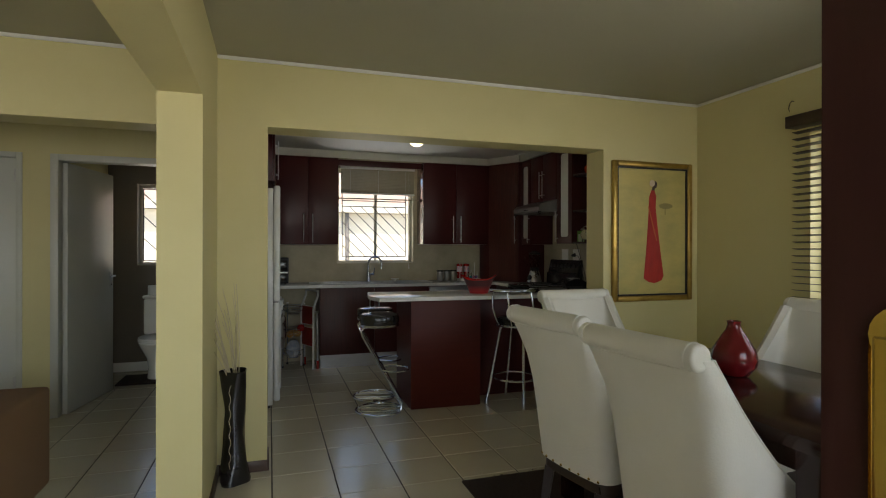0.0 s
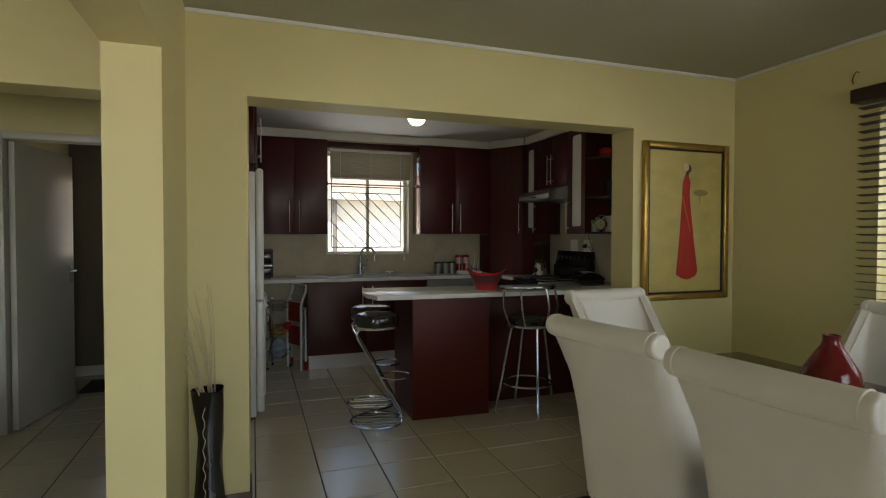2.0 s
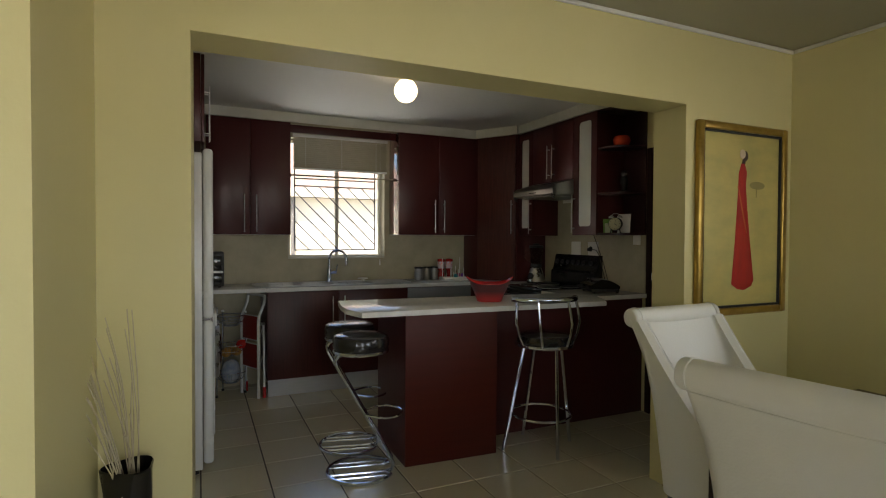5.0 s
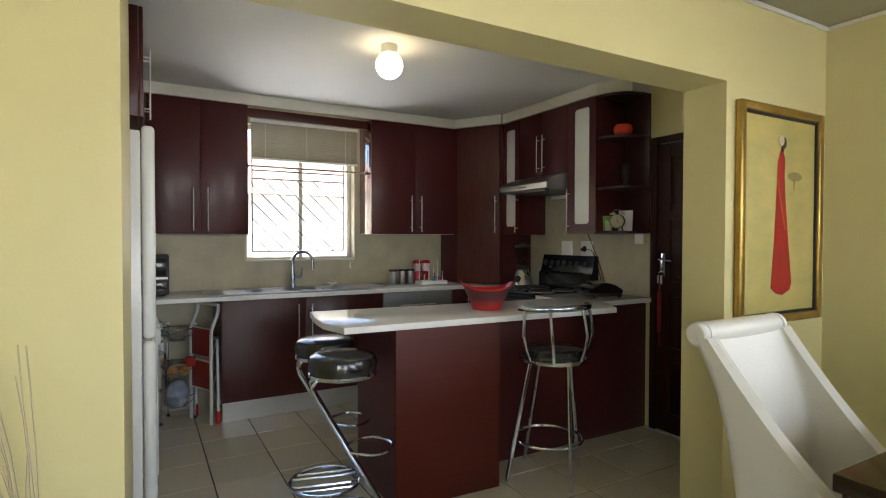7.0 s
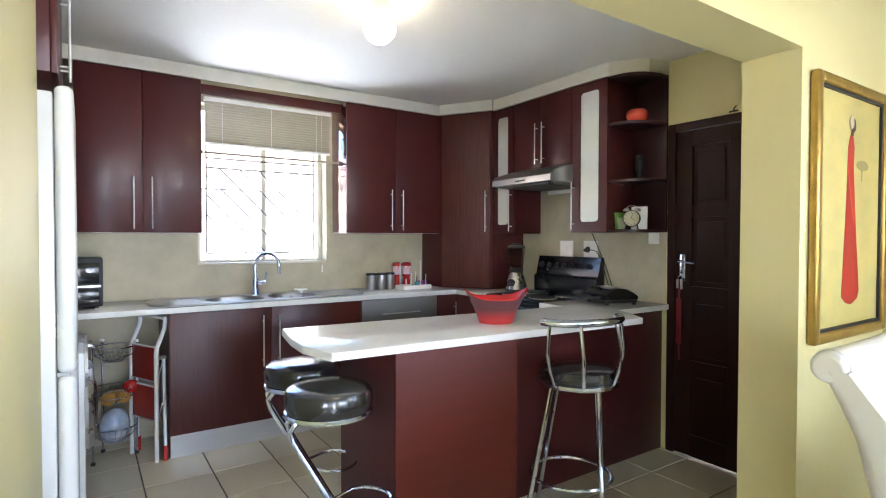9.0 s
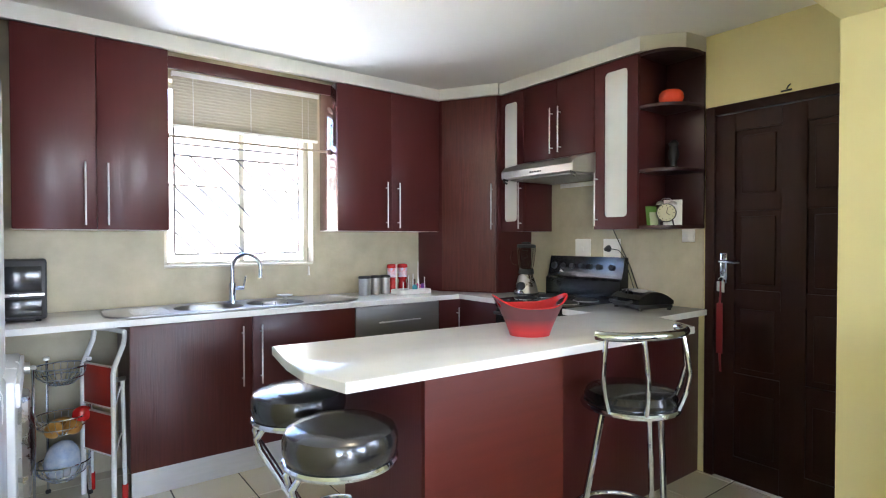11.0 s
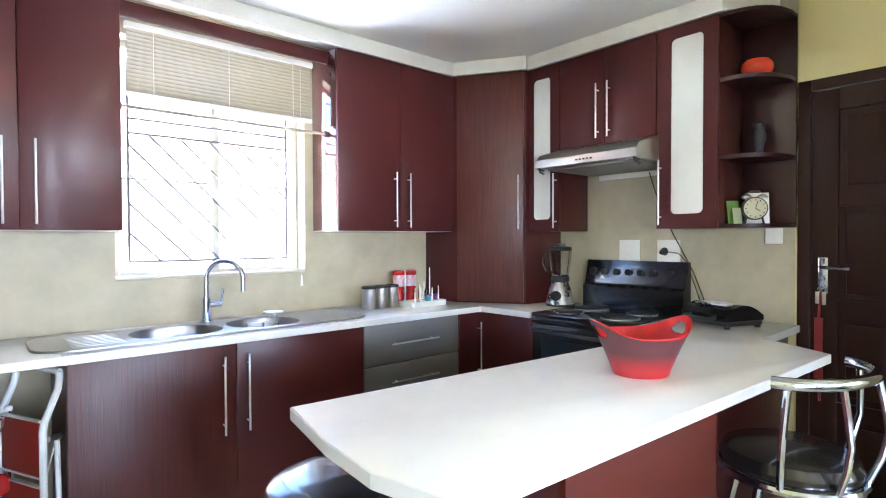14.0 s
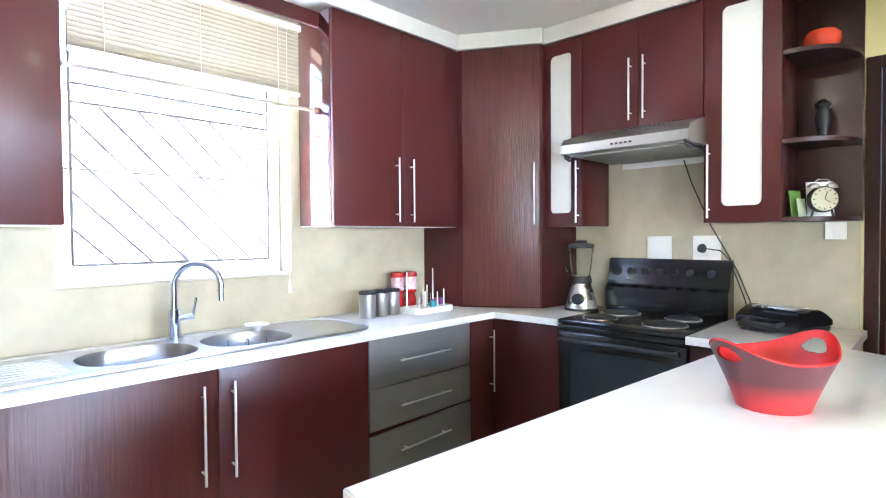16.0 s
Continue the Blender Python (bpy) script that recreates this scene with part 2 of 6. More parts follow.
def arc(c, r, a0, a1, n=16, axis="z", r2=None):
    """Points on an arc about c; axis: the way its plane faces."""
    out = []
    for i in range(n + 1):
        a = radians(a0 + (a1 - a0) * i / n)
        u, v = r * math.cos(a), (r2 or r) * math.sin(a)
        out.append(Vector(c) + Vector({"z": (u, v, 0), "x": (0, u, v), "y": (u, 0, v)}[axis]))
    return out


def lathe(bm, profile, c=(0, 0, 0), seg=28, twist=0.0, lobes=0, wave=0.0):
    """A turned body: profile of (radius, height)."""
    rings = []
    for i, (r, z) in enumerate(profile):
        ring = []
        for k in range(seg):
            a = 2 * math.pi * k / seg
            rr = r * (1 + wave * math.cos(lobes * (a + twist * z))) if lobes else r
            ring.append(bm.verts.new((c[0] + rr * math.cos(a), c[1] + rr * math.sin(a), c[2] + z)))
        rings.append(ring)
    for a, b in zip(rings, rings[1:]):
        for k in range(seg):
            bm.faces.new((a[k], a[(k + 1) % seg], b[(k + 1) % seg], b[k]))
    bm.faces.new(rings[0][::-1])
    bm.faces.new(rings[-1])
    return bm


def prism(bm, outline, z0, z1, b=0.0):
    """An upright slab with a given outline (x, y), counter-clockwise."""
    lo = [bm.verts.new((x, y, z0)) for x, y in outline]
    hi = [bm.verts.new((x, y, z1)) for x, y in outline]
    n = len(outline)
    faces = [bm.faces.new(lo[::-1]), bm.faces.new(hi)]
    for i in range(n):
        faces.append(bm.faces.new((lo[i], lo[(i + 1) % n], hi[(i + 1) % n], hi[i])))
    if b:
        bmesh.ops.bevel(bm, geom=list(faces[1].edges) + list(faces[0].edges), offset=b, segments=2, profile=0.5, affect="EDGES")
    return bm


WORLD_OF = {}


def finish(name, bm, mat, smooth=True):
    bmesh.ops.recalc_face_normals(bm, faces=bm.faces)
    me = bpy.data.meshes.new(name)
    bm.to_mesh(me)
    bm.free()
    me.materials.append(mat)
    if smooth:
        me.shade_smooth()
        me.set_sharp_from_angle(angle=radians(35))
    return me


def solid(name, bm, mat, label, category, kind="", group="", base=None):
    """A thing or piece of the setting that is one mesh, built in world coordinates."""
    me = finish(name, bm, mat)
    ob = new(name, me)
    if base is not None:
        me.transform(Matrix.Translation(-Vector(base)))
        ob.location = base
        WORLD_OF[ob.name] = Matrix.Translation(base)
    else:
        WORLD_OF[ob.name] = Matrix()
    return tagged(ob, label, category, group, kind)


def thing(name, at, label, category, group="", kind=""):
    """An Empty at a thing's base; at: (x, y, z) or a pose."""
    m = at if isinstance(at, Matrix) else Matrix.Translation(at)
    ob = new(name)
    ob.empty_display_size = 0.1
    ob.matrix_basis = m
    WORLD_OF[ob.name] = m.copy()
    return tagged(ob, label, category, group, kind)


def part(name, bm, mat, parent, label=""):
    """One mesh under a thing or a part, built in world coordinates."""
    me = finish(name, bm, mat)
    m = WORLD_OF[parent.name]
    me.transform(m.inverted())
    ob = new(name, me)
    ob.parent = parent
    WORLD_OF[ob.name] = m
    if label:
        tagged(ob, label)
    return ob


def local(name, bm, mat, parent, label=""):
    """One mesh under a thing or a part, built in the thing's own coordinates."""
    ob = new(name, finish(name, bm, mat))
    ob.parent = parent
    WORLD_OF[ob.name] = WORLD_OF[parent.name]
    if label:
        tagged(ob, label)
    return ob


# ---- structure ----
EAST, NORTH, WEST_K = 3.29, 6.99, -0.52     # inner faces of the kitchen's walls
PART_S, PART_N = 3.81, 4.03                 # wall between dining room and kitchen
CEIL_Z, LINTEL = 2.475, 2.073
T = 0.2                                     # outer walls


def wall(name, mat, boxes, label):
    bm = bmesh.new()
    for b in boxes:
        box(bm, *b)
    return solid(name, bm, mat, label, "wall", "structure")


# east wall: dining window and kitchen door go through it
DW = (1.25, 2.88, 0.98, 2.06)      # dining window: y, y, z, z
KD = (4.07, 4.92, 2.07)            # kitchen door: y, y, top
wall("wall_east", WALL, [
    (EAST, EAST + T, -0.3, DW[0], 0, CEIL_Z), (EAST, EAST + T, DW[0], DW[1], 0, DW[2]),
    (EAST, EAST + T, DW[0], DW[1], DW[3], CEIL_Z), (EAST, EAST + T, DW[1], KD[0], 0, CEIL_Z),
    (EAST, EAST + T, KD[0], KD[1], KD[2], CEIL_Z), (EAST, EAST + T, KD[1], NORTH + T, 0, CEIL_Z)],
    "cream painted plaster wall with a window and a door")
KW = (0.86, 1.815, 1.157, 2.31)    # kitchen window: x, x, z, z
BW = (-1.29, -0.74, 1.15, 2.04)     # bathroom window
wall("wall_north", WALL_K, [
    (WEST_K, KW[0], NORTH, NORTH + T, 0, CEIL_Z), (KW[0], KW[1], NORTH, NORTH + T, 0, KW[2]),
    (KW[0], KW[1], NORTH, NORTH + T, KW[3], CEIL_Z), (KW[1], EAST, NORTH, NORTH + T, 0, CEIL_Z)],
    "mottled olive plaster kitchen wall behind the sink")
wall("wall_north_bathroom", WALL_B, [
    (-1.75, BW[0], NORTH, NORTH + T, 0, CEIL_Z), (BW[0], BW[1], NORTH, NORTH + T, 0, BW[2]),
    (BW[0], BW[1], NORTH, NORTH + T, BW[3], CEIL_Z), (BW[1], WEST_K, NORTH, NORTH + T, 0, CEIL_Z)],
    "dark taupe bathroom wall with a window")
# splashback plaster on the east kitchen wall, behind the cooker
solid("wall_splashback", obox(EAST - 0.004, EAST + 0.001, 4.93, NORTH - 0.001, 0.90, 1.86), WALL_K,
      "mottled olive plaster splashback behind the cooker", "wall", "structure")
OPEN_L, OPEN_R = 0.07, 2.43
wall("wall_partition", WALL, [
    (-0.21, OPEN_L, PART_S, PART_N, 0, CEIL_Z), (OPEN_L, OPEN_R, PART_S, PART_N, LINTEL, CEIL_Z),
    (OPEN_R, EAST, PART_S, PART_N, 0, CEIL_Z), (-3.9, -0.4, PART_S, PART_N, 2.045, CEIL_Z),
    (-0.4, -0.21, PART_S, PART_N, 2.045, CEIL_Z), (-3.9, -2.7, PART_S, PART_N, 0, 2.045)],
    "cream painted wall with a wide opening to the kitchen")
wall("pillar", WALL, [(-0.4, -0.21, 3.085, PART_S, 0, 2.045), (-0.4, -0.21, PART_S, PART_N, 0, 2.045)],
     "cream painted pillar under a ceiling beam")
wall("beam", WALL, [(-0.4, -0.21, -0.1, PART_S, 2.045, CEIL_Z)], "cream painted ceiling beam")
BATH_S = 5.36
wall("wall_passage", WALL, [
    (-3.9, -2.62, BATH_S, BATH_S + 0.12, 0, CEIL_Z), (-1.74, -1.555, BATH_S, BATH_S + 0.12, 0, CEIL_Z),
    (-2.62, -1.74, BATH_S, BATH_S + 0.12, 2.08, CEIL_Z), (-1.555, -0.66, BATH_S, BATH_S + 0.12, 2.08, CEIL_Z),
    (-0.66, WEST_K - 0.12, BATH_S, BATH_S + 0.12, 0, CEIL_Z)],
    "cream painted passage wall with two doors")
wall("wall_kitchen_west", WALL_K, [(WEST_K - 0.12, WEST_K, 4.97, NORTH, 0, CEIL_Z)],
     "olive plaster wall behind the fridge")
wall("wall_fridge_side", WALL, [(-0.14, OPEN_L, PART_N, 5.07, 0, CEIL_Z), (WEST_K, -0.14, 4.97, 5.07, 0, CEIL_Z)], "cream painted wall beside the fridge")
wall("wall_bathroom_west", WALL, [(-1.75, -1.57, BATH_S + 0.12, NORTH, 0, CEIL_Z)], "cream bathroom wall behind the open door")
wall("wall_west", WALL, [(-4.1, -3.9, -0.3, NORTH + T, 0, CEIL_Z)], "cream painted wall")
wall("wall_bedroom_north", WALL, [(-3.9, -1.75, NORTH, NORTH + T, 0, CEIL_Z)], "cream painted wall")
FD = (-0.2, 0.64, 2.06)            # front door opening
wall("wall_south", WALL, [
    (-3.9, -3.15, -0.3, -0.1, 0, CEIL_Z), (-3.15, -1.25, -0.3, -0.1, 0, 0.9), (-3.15, -1.25, -0.3, -0.1, 2.1, CEIL_Z), (-1.25, FD[0], -0.3, -0.1, 0, CEIL_Z), (FD[0], FD[1], -0.3, -0.1, FD[2], CEIL_Z), (FD[1], 1.25, -0.3, -0.1, 0, CEIL_Z), (1.25, 2.75, -0.3, -0.1, 0, 0.9), (1.25, 2.75, -0.3, -0.1, 2.1, CEIL_Z), (2.75, EAST, -0.3, -0.1, 0, CEIL_Z)],
    "cream painted wall with the front door")
solid("ceiling", obox(-4.1, EAST + T, -0.3, PART_S + 0.1, CEIL_Z, CEIL_Z + 0.12), CEIL_D, "cream ceiling over the dining and living room, toned dark for its dim light", "ceiling", "structure")
solid("ceiling_kitchen", obox(-4.1, EAST + T, PART_S + 0.1, NORTH + T, CEIL_Z, CEIL_Z + 0.12), CEIL, "matt white painted kitchen ceiling", "ceiling", "structure")
# plaster coving round the dining room
bm = bmesh.new()
box(bm, -0.21, EAST, PART_S - 0.016, PART_S, CEIL_Z - 0.022, CEIL_Z - 0.001, 0.005)
box(bm, EAST - 0.016, EAST, -0.1, PART_S - 0.016, CEIL_Z - 0.022, CEIL_Z - 0.001, 0.005)
box(bm, -3.9, -0.4, PART_S - 0.016, PART_S, CEIL_Z - 0.022, CEIL_Z - 0.001, 0.005)
solid("trim", bm, CEIL, "thin white plaster coving along the ceiling", "trim", "structure")
# roof slab and eaves; the deep south eave is unseen, added to block sun
solid("roof", obox(-4.4, EAST + 0.5, -1.6, NORTH + 0.4, CEIL_Z + 0.13, CEIL_Z + 0.22), SKIRT, "flat roof edge over the house, with an added south eave that blocks sun", "roof", "structure")
# skirtings
bm = bmesh.new()
box(bm, -0.21, OPEN_L, PART_S - 0.012, PART_S, 0, 0.065, 0.003)
box(bm, -0.21, -0.198, 3.085, PART_S - 0.012, 0, 0.065, 0.003)
box(bm, OPEN_L, OPEN_L + 0.012, PART_S - 0.012, PART_N, 0, 0.065, 0.003)
box(bm, OPEN_R, EAST, PART_S - 0.012, PART_S, 0, 0.065, 0.003)
box(bm, EAST - 0.012, EAST, 0, PART_S - 0.012, 0, 0.065, 0.003)
box(bm, -1.74, -1.6, BATH_S - 0.012, BATH_S, 0, 0.065, 0.003)
solid("baseboard", bm, SKIRT, "dark brown wooden skirting board", "skirting", "structure")
bm = bmesh.new()
box(bm, -1.57, WEST_K - 0.12, NORTH - 0.012, NORTH, 0, 0.1, 0.003)
box(bm, -1.57, -1.558, BATH_S + 0.12, NORTH - 0.012, 0, 0.1, 0.003)
solid("baseboard_bathroom", bm, CERAMIC, "cream tile skirting in the bathroom", "skirting", "structure")

# outside: ground and the neighbour's house
solid("ground", obox(-400, 400, -400, 400, -0.3, -0.06), material("pale_concrete_yard", (0.58, 0.55, 0.49), 0.9, second=(0.48, 0.45, 0.40), scale=0.7, bump=0.5, bump_scale=20),
      "pale concrete yard round the house", "ground", "structure")
nb = thing("neighbour_house", (1.5, 11.2, -0.06), "cream plastered house with a tiled roof across the yard", "house")
OUTWALL = material("pale_house_plaster", (0.80, 0.75, 0.62), 0.7, second=(0.70, 0.65, 0.52), scale=1.2, bump=0.2)
part("wall", obox(-6, 9, 11.2, 15, -0.06, 2.05), OUTWALL, nb)
rf = part("roof", prism(bmesh.new(), [(-6.4, 11.05), (9.4, 11.05), (9.4, 15.4), (-6.4, 15.4)], 2.12, 2.2), SKIRT, nb, "brown roof edge")
bm = bmesh.new()
v = [bm.verts.new(p) for p in ((-6.4, 11.05, 2.2), (9.4, 11.05, 2.2), (9.4, 13.2, 3.3), (-6.4, 13.2, 3.3), (9.4, 15.4, 2.2), (-6.4, 15.4, 2.2))]
for f in ((0, 1, 2, 3), (3, 2, 4, 5), (0, 3, 5), (1, 4, 2), (0, 5, 4, 1)):
    bm.faces.new([v[i] for i in f])
part("roof_slope", bm, material("weathered_roof_tile", (0.34, 0.24, 0.18), 0.8, second=(0.24, 0.17, 0.13), scale=6, stretch=(6, 1, 1), bump=0.5, bump_scale=14), nb)
part("fascia", obox(-6.4, 9.4, 11.02, 11.05, 2.05, 2.2), FRAMEPAINT, nb)
part("downpipe", rod(bmesh.new(), (1.55, 11.15, -0.06), (1.55, 11.15, 2.1), 0.04), IRON, nb, "grey downpipe")
bw = part("window", obox(0.9, 1.35, 11.17, 11.2, 0.9, 1.6), FRAMEPAINT, nb)
part("pane", obox(0.94, 1.31, 11.16, 11.17, 0.94, 1.56), BLACK, bw)
gw = thing("garden_wall", (8.0, 3.0, -0.06), "grey plastered boundary wall beyond the yard", "wall")
part("panel", obox(7.9, 8.1, -8, 10, -0.06, 1.9), OUTWALL, gw)
part("coping", obox(7.85, 8.15, -8, 10, 1.9, 1.96, 0.01), SKIRT, gw)
solid("porch", obox(-0.9, 1.4, -1.9, -0.3, -0.3, -0.02), GROUT, "concrete step before the front door", "step", "structure")


# ---- windows ----
def window(name, along, lo, hi, z0, z1, face, depth, mullions, label):
    """A steel window with a sill and panes; along: the axis it runs on, face: where its frame stands."""
    w = thing(name, (0, 0, 0), label, "window", kind="structure")

    def b(a0, a1, d0, d1, c0, c1, bv=0.0):
        return obox(a0, a1, d0, d1, c0, c1, bv) if along == "x" else obox(d0, d1, a0, a1, c0, c1, bv)
    f = 0.035
    bmf = bmesh.new()
    for a0, a1, c0, c1 in ((lo, lo + f, z0, z1), (hi - f, hi, z0, z1), (lo + f, hi - f, z0, z0 + f), (lo + f, hi - f, z1 - f, z1)):
        if along == "x":
            box(bmf, a0, a1, face, face + f, c0, c1, 0.004)
        else:
            box(bmf, face, face + f, a0, a1, c0, c1, 0.004)
    part("window_frame", bmf, FRAMEPAINT, w)
    edges = [lo + f] + mullions + [hi - f]
    for m in mullions:
        part("mullion", b(m - 0.018, m + 0.018, face, face + f, z0 + f, z1 - f, 0.003), FRAMEPAINT, w)
    for a, c in zip(edges, edges[1:]):
        p = part("pane", b(a + 0.018, c - 0.018, face + 0.014, face + 0.018, z0 + f, z1 - f), PANE, w)
        p.visible_shadow = False
    part("window_sill", b(lo, hi, face - depth, face, z0 + 0.001, z0 + 0.014, 0.003), FRAMEPAINT, w)
    return w


kw = window("window_1", "x", KW[0], KW[1], KW[2], KW[3], NORTH + 0.1, 0.098, [1.35], "cream steel kitchen window above the sink")
window("window_2", "y", DW[0], DW[1], DW[2], DW[3], EAST + 0.1, 0.098, [1.8, 2.62], "cream steel dining room window")
window("window_4", "x", -3.15, -1.25, 0.9, 2.1, -0.21, 0.0, [-2.2], "cream steel living room window")
window("window_5", "x", 1.25, 2.75, 0.9, 2.1, -0.21, 0.0, [2.0], "cream steel dining room front window")
window("window_3", "x", BW[0], BW[1], BW[2], BW[3], NORTH + 0.1, 0.098, [], "small bathroom window with burglar bars")


def bars(name, lo, hi, z0, z1, at, along, n, label, top_rail=None):
    """Burglar bars: a flat frame with sloping rods."""
    g = thing(name, ((lo + hi) / 2, at, z0) if along == "x" else (at, (lo + hi) / 2, z0), label, "burglar bars")

    def P(a, z):
        return (a, at, z) if along == "x" else (at, a, z)
    fr = bmesh.new()
    for a, b2 in (((lo, z0), (hi, z0)), ((lo, z1), (hi, z1)), ((lo, z0), (lo, z1)), ((hi, z0), (hi, z1))):
        rod(fr, P(*a), P(*b2), 0.0065, 6)
    part("bar_frame", fr, IRON, g)
    if top_rail:
        for z in top_rail:
            part("cross_bar", rod(bmesh.new(), P(lo, z), P(hi, z), 0.0065, 6), IRON, g)
        z1 = top_rail[0]
    w, h = hi - lo, z1 - z0
    for i in range(n):
        s = -h + (i + 1) * (w + h) / (n + 1)
        a0, a1 = max(0, s), min(w, s + h)
        # rods fall from the upper left to the lower right
        part("sloping_bar", rod(bmesh.new(), P(lo + a0, z1 - (a0 - s)), P(lo + a1, z1 - (a1 - s)), 0.0058, 6), IRON, g)
    return g


bars("burglar_bars", 0.93, 1.73, 1.24, 2.2, NORTH + 0.06, "x", 9, "dark steel burglar bars in the kitchen window", [1.86, 1.93])
bars("burglar_bars", DW[0] + 0.06, DW[1] - 0.06, DW[2] + 0.06, DW[3] - 0.05, EAST + 0.07, "y", 12, "dark steel burglar bars in the dining room window")
bars("burglar_bars", BW[0] + 0.05, BW[1] - 0.05, BW[2] + 0.05, BW[3] - 0.05, NORTH + 0.06, "x", 4, "dark steel burglar bars in the bathroom window")

# ---- doors ----
kd = thing("door_1", (EAST, 4.5, 0), "dark varnished panelled back door, closed, with keys in the lock", "door", kind="structure")
fr = bmesh.new()
for y0, y1, z0, z1 in ((KD[1] - 0.05, KD[1], 0, KD[2]), (KD[0], KD[0] + 0.045, 0, KD[2]), (KD[0] + 0.045, KD[1] - 0.05, KD[2] - 0.05, KD[2])):
    box(fr, EAST - 0.012, EAST + 0.1, y0, y1, z0, z1, 0.004)
part("door_frame", fr, DOORWOOD, kd)
Y0, Y1 = KD[0] + 0.047, KD[1] - 0.052
leaf = bmesh.new()
rows_z = [(1.55, 1.92), (1.06, 1.485), (0.60, 0.985), (0.14, 0.53)]
cols = [(4.535, 4.765), (4.19, 4.42)]
zs = [0.006] + [z for r in rows_z[::-1] for z in r] + [2.016]
ys = [Y0, 4.19, 4.42, 4.535, 4.765, Y1]
for i in (0, 2, 4):
    box(leaf, EAST + 0.004, EAST + 0.044, ys[i], ys[i + 1], 0.006, 2.016, 0.003)
for i in range(0, len(zs) - 1, 2):
    for a, b_ in ((ys[1], ys[2]), (ys[3], ys[4])):
        box(leaf, EAST + 0.004, EAST + 0.044, a, b_, zs[i], zs[i + 1])
dl = part("door_leaf", leaf, DOORWOOD, kd)
for z0, z1 in rows_z:
    for y0, y1 in cols:
        pn = obox(EAST + 0.018, EAST + 0.036, y0, y1, z0, z1)
        box(pn, EAST + 0.010, EAST + 0.020, y0 + 0.03, y1 - 0.03, z0 + 0.03, z1 - 0.03, 0.006)
        part("panel", pn, DOORWOOD, dl)
hd = part("handle_plate", obox(EAST - 0.004, EAST + 0.004, 4.80, 4.838, 1.09, 1.255, 0.003), CHROME, kd, "chrome handle plate")
hb = bmesh.new()
tube(hb, [(EAST - 0.004, 4.819, 1.212), (EAST - 0.045, 4.819, 1.212), (EAST - 0.05, 4.80, 1.212), (EAST - 0.05, 4.71, 1.207)], 0.008)
part("lever", hb, CHROME, kd, "chrome lever handle")
kb = bmesh.new()
rod(kb, (EAST - 0.004, 4.819, 1.125), (EAST - 0.03, 4.819, 1.125), 0.004)
box(kb, EAST - 0.032, EAST - 0.028, 4.80, 4.816, 1.04, 1.10, 0.002)
box(kb, EAST - 0.036, EAST - 0.033, 4.825, 4.84, 1.045, 1.10, 0.002)
tube(kb, arc((EAST - 0.03, 4.819, 1.108), 0.014, 0, 330, 12, "x"), 0.0015, 6)
part("keys", kb, STEEL, kd, "bunch of steel keys")
lb = bmesh.new()
tube(lb, [(EAST - 0.028, 4.82, 1.10), (EAST - 0.022, 4.826, 1.03), (EAST - 0.02, 4.83, 0.98)], 0.006, 6)
box(lb, EAST - 0.026, EAST - 0.019, 4.812, 4.846, 0.70, 0.98, 0.003)
tube(lb, [(EAST - 0.022, 4.828, 0.70), (EAST - 0.02, 4.824, 0.60)], 0.006, 6)
part("lanyard", lb, DARKRED, kd, "red key lanyard")

ld = thing("door_2", (-1.3, BATH_S, 0), "off-white flush bathroom door standing open", "door", kind="structure")
fr = bmesh.new()
for x0, x1, z0, z1 in ((-1.555, -1.5, 0, 2.08), (-0.715, -0.66, 0, 2.08), (-1.5, -0.715, 2.03, 2.08)):
    box(fr, x0, x1, BATH_S - 0.012, BATH_S + 0.13, z0, z1, 0.004)
part("door_frame", fr, DOORWHITE, ld)
M = Matrix.Translation((-1.495, BATH_S + 0.06, 0)) @ Matrix.Rotation(radians(80), 4, "Z")
lf = box(bmesh.new(), 0, 0.775, -0.04, 0, 0.008, 2.02, 0.003)
lf.transform(M)
lfo = part("door_leaf", lf, DOORWHITE, ld)
hh = bmesh.new()
box(hh, 0.70, 0.735, -0.047, -0.04, 0.98, 1.12, 0.002)
tube(hh, [(0.717, -0.045, 1.08), (0.717, -0.085, 1.08), (0.70, -0.09, 1.08), (0.61, -0.09, 1.075)], 0.007)
hh.transform(M)
part("door_handle", hh, STEEL, ld, "steel lever handle")
sd = thing("door_3", (-2.2, BATH_S, 0), "off-white flush passage door, closed", "door", kind="structure")
fr = bmesh.new()
for x0, x1, z0, z1 in ((-2.62, -2.57, 0, 2.08), (-1.78, -1.74, 0, 2.08), (-2.57, -1.78, 2.04, 2.08)):
    box(fr, x0, x1, BATH_S - 0.012, BATH_S + 0.13, z0, z1, 0.004)
part("door_frame", fr, DOORWHITE, sd)
part("door_leaf", obox(-2.57, -1.78, BATH_S + 0.0, BATH_S + 0.04, 0.008, 2.035, 0.003), DOORWHITE, sd)
hg = bmesh.new()
for z in (1.85, 0.25):
    rod(hg, (-1.783, BATH_S - 0.014, z), (-1.783, BATH_S - 0.014, z + 0.1), 0.008, 8)
part("hinge", hg, STEEL, sd, "steel hinges")

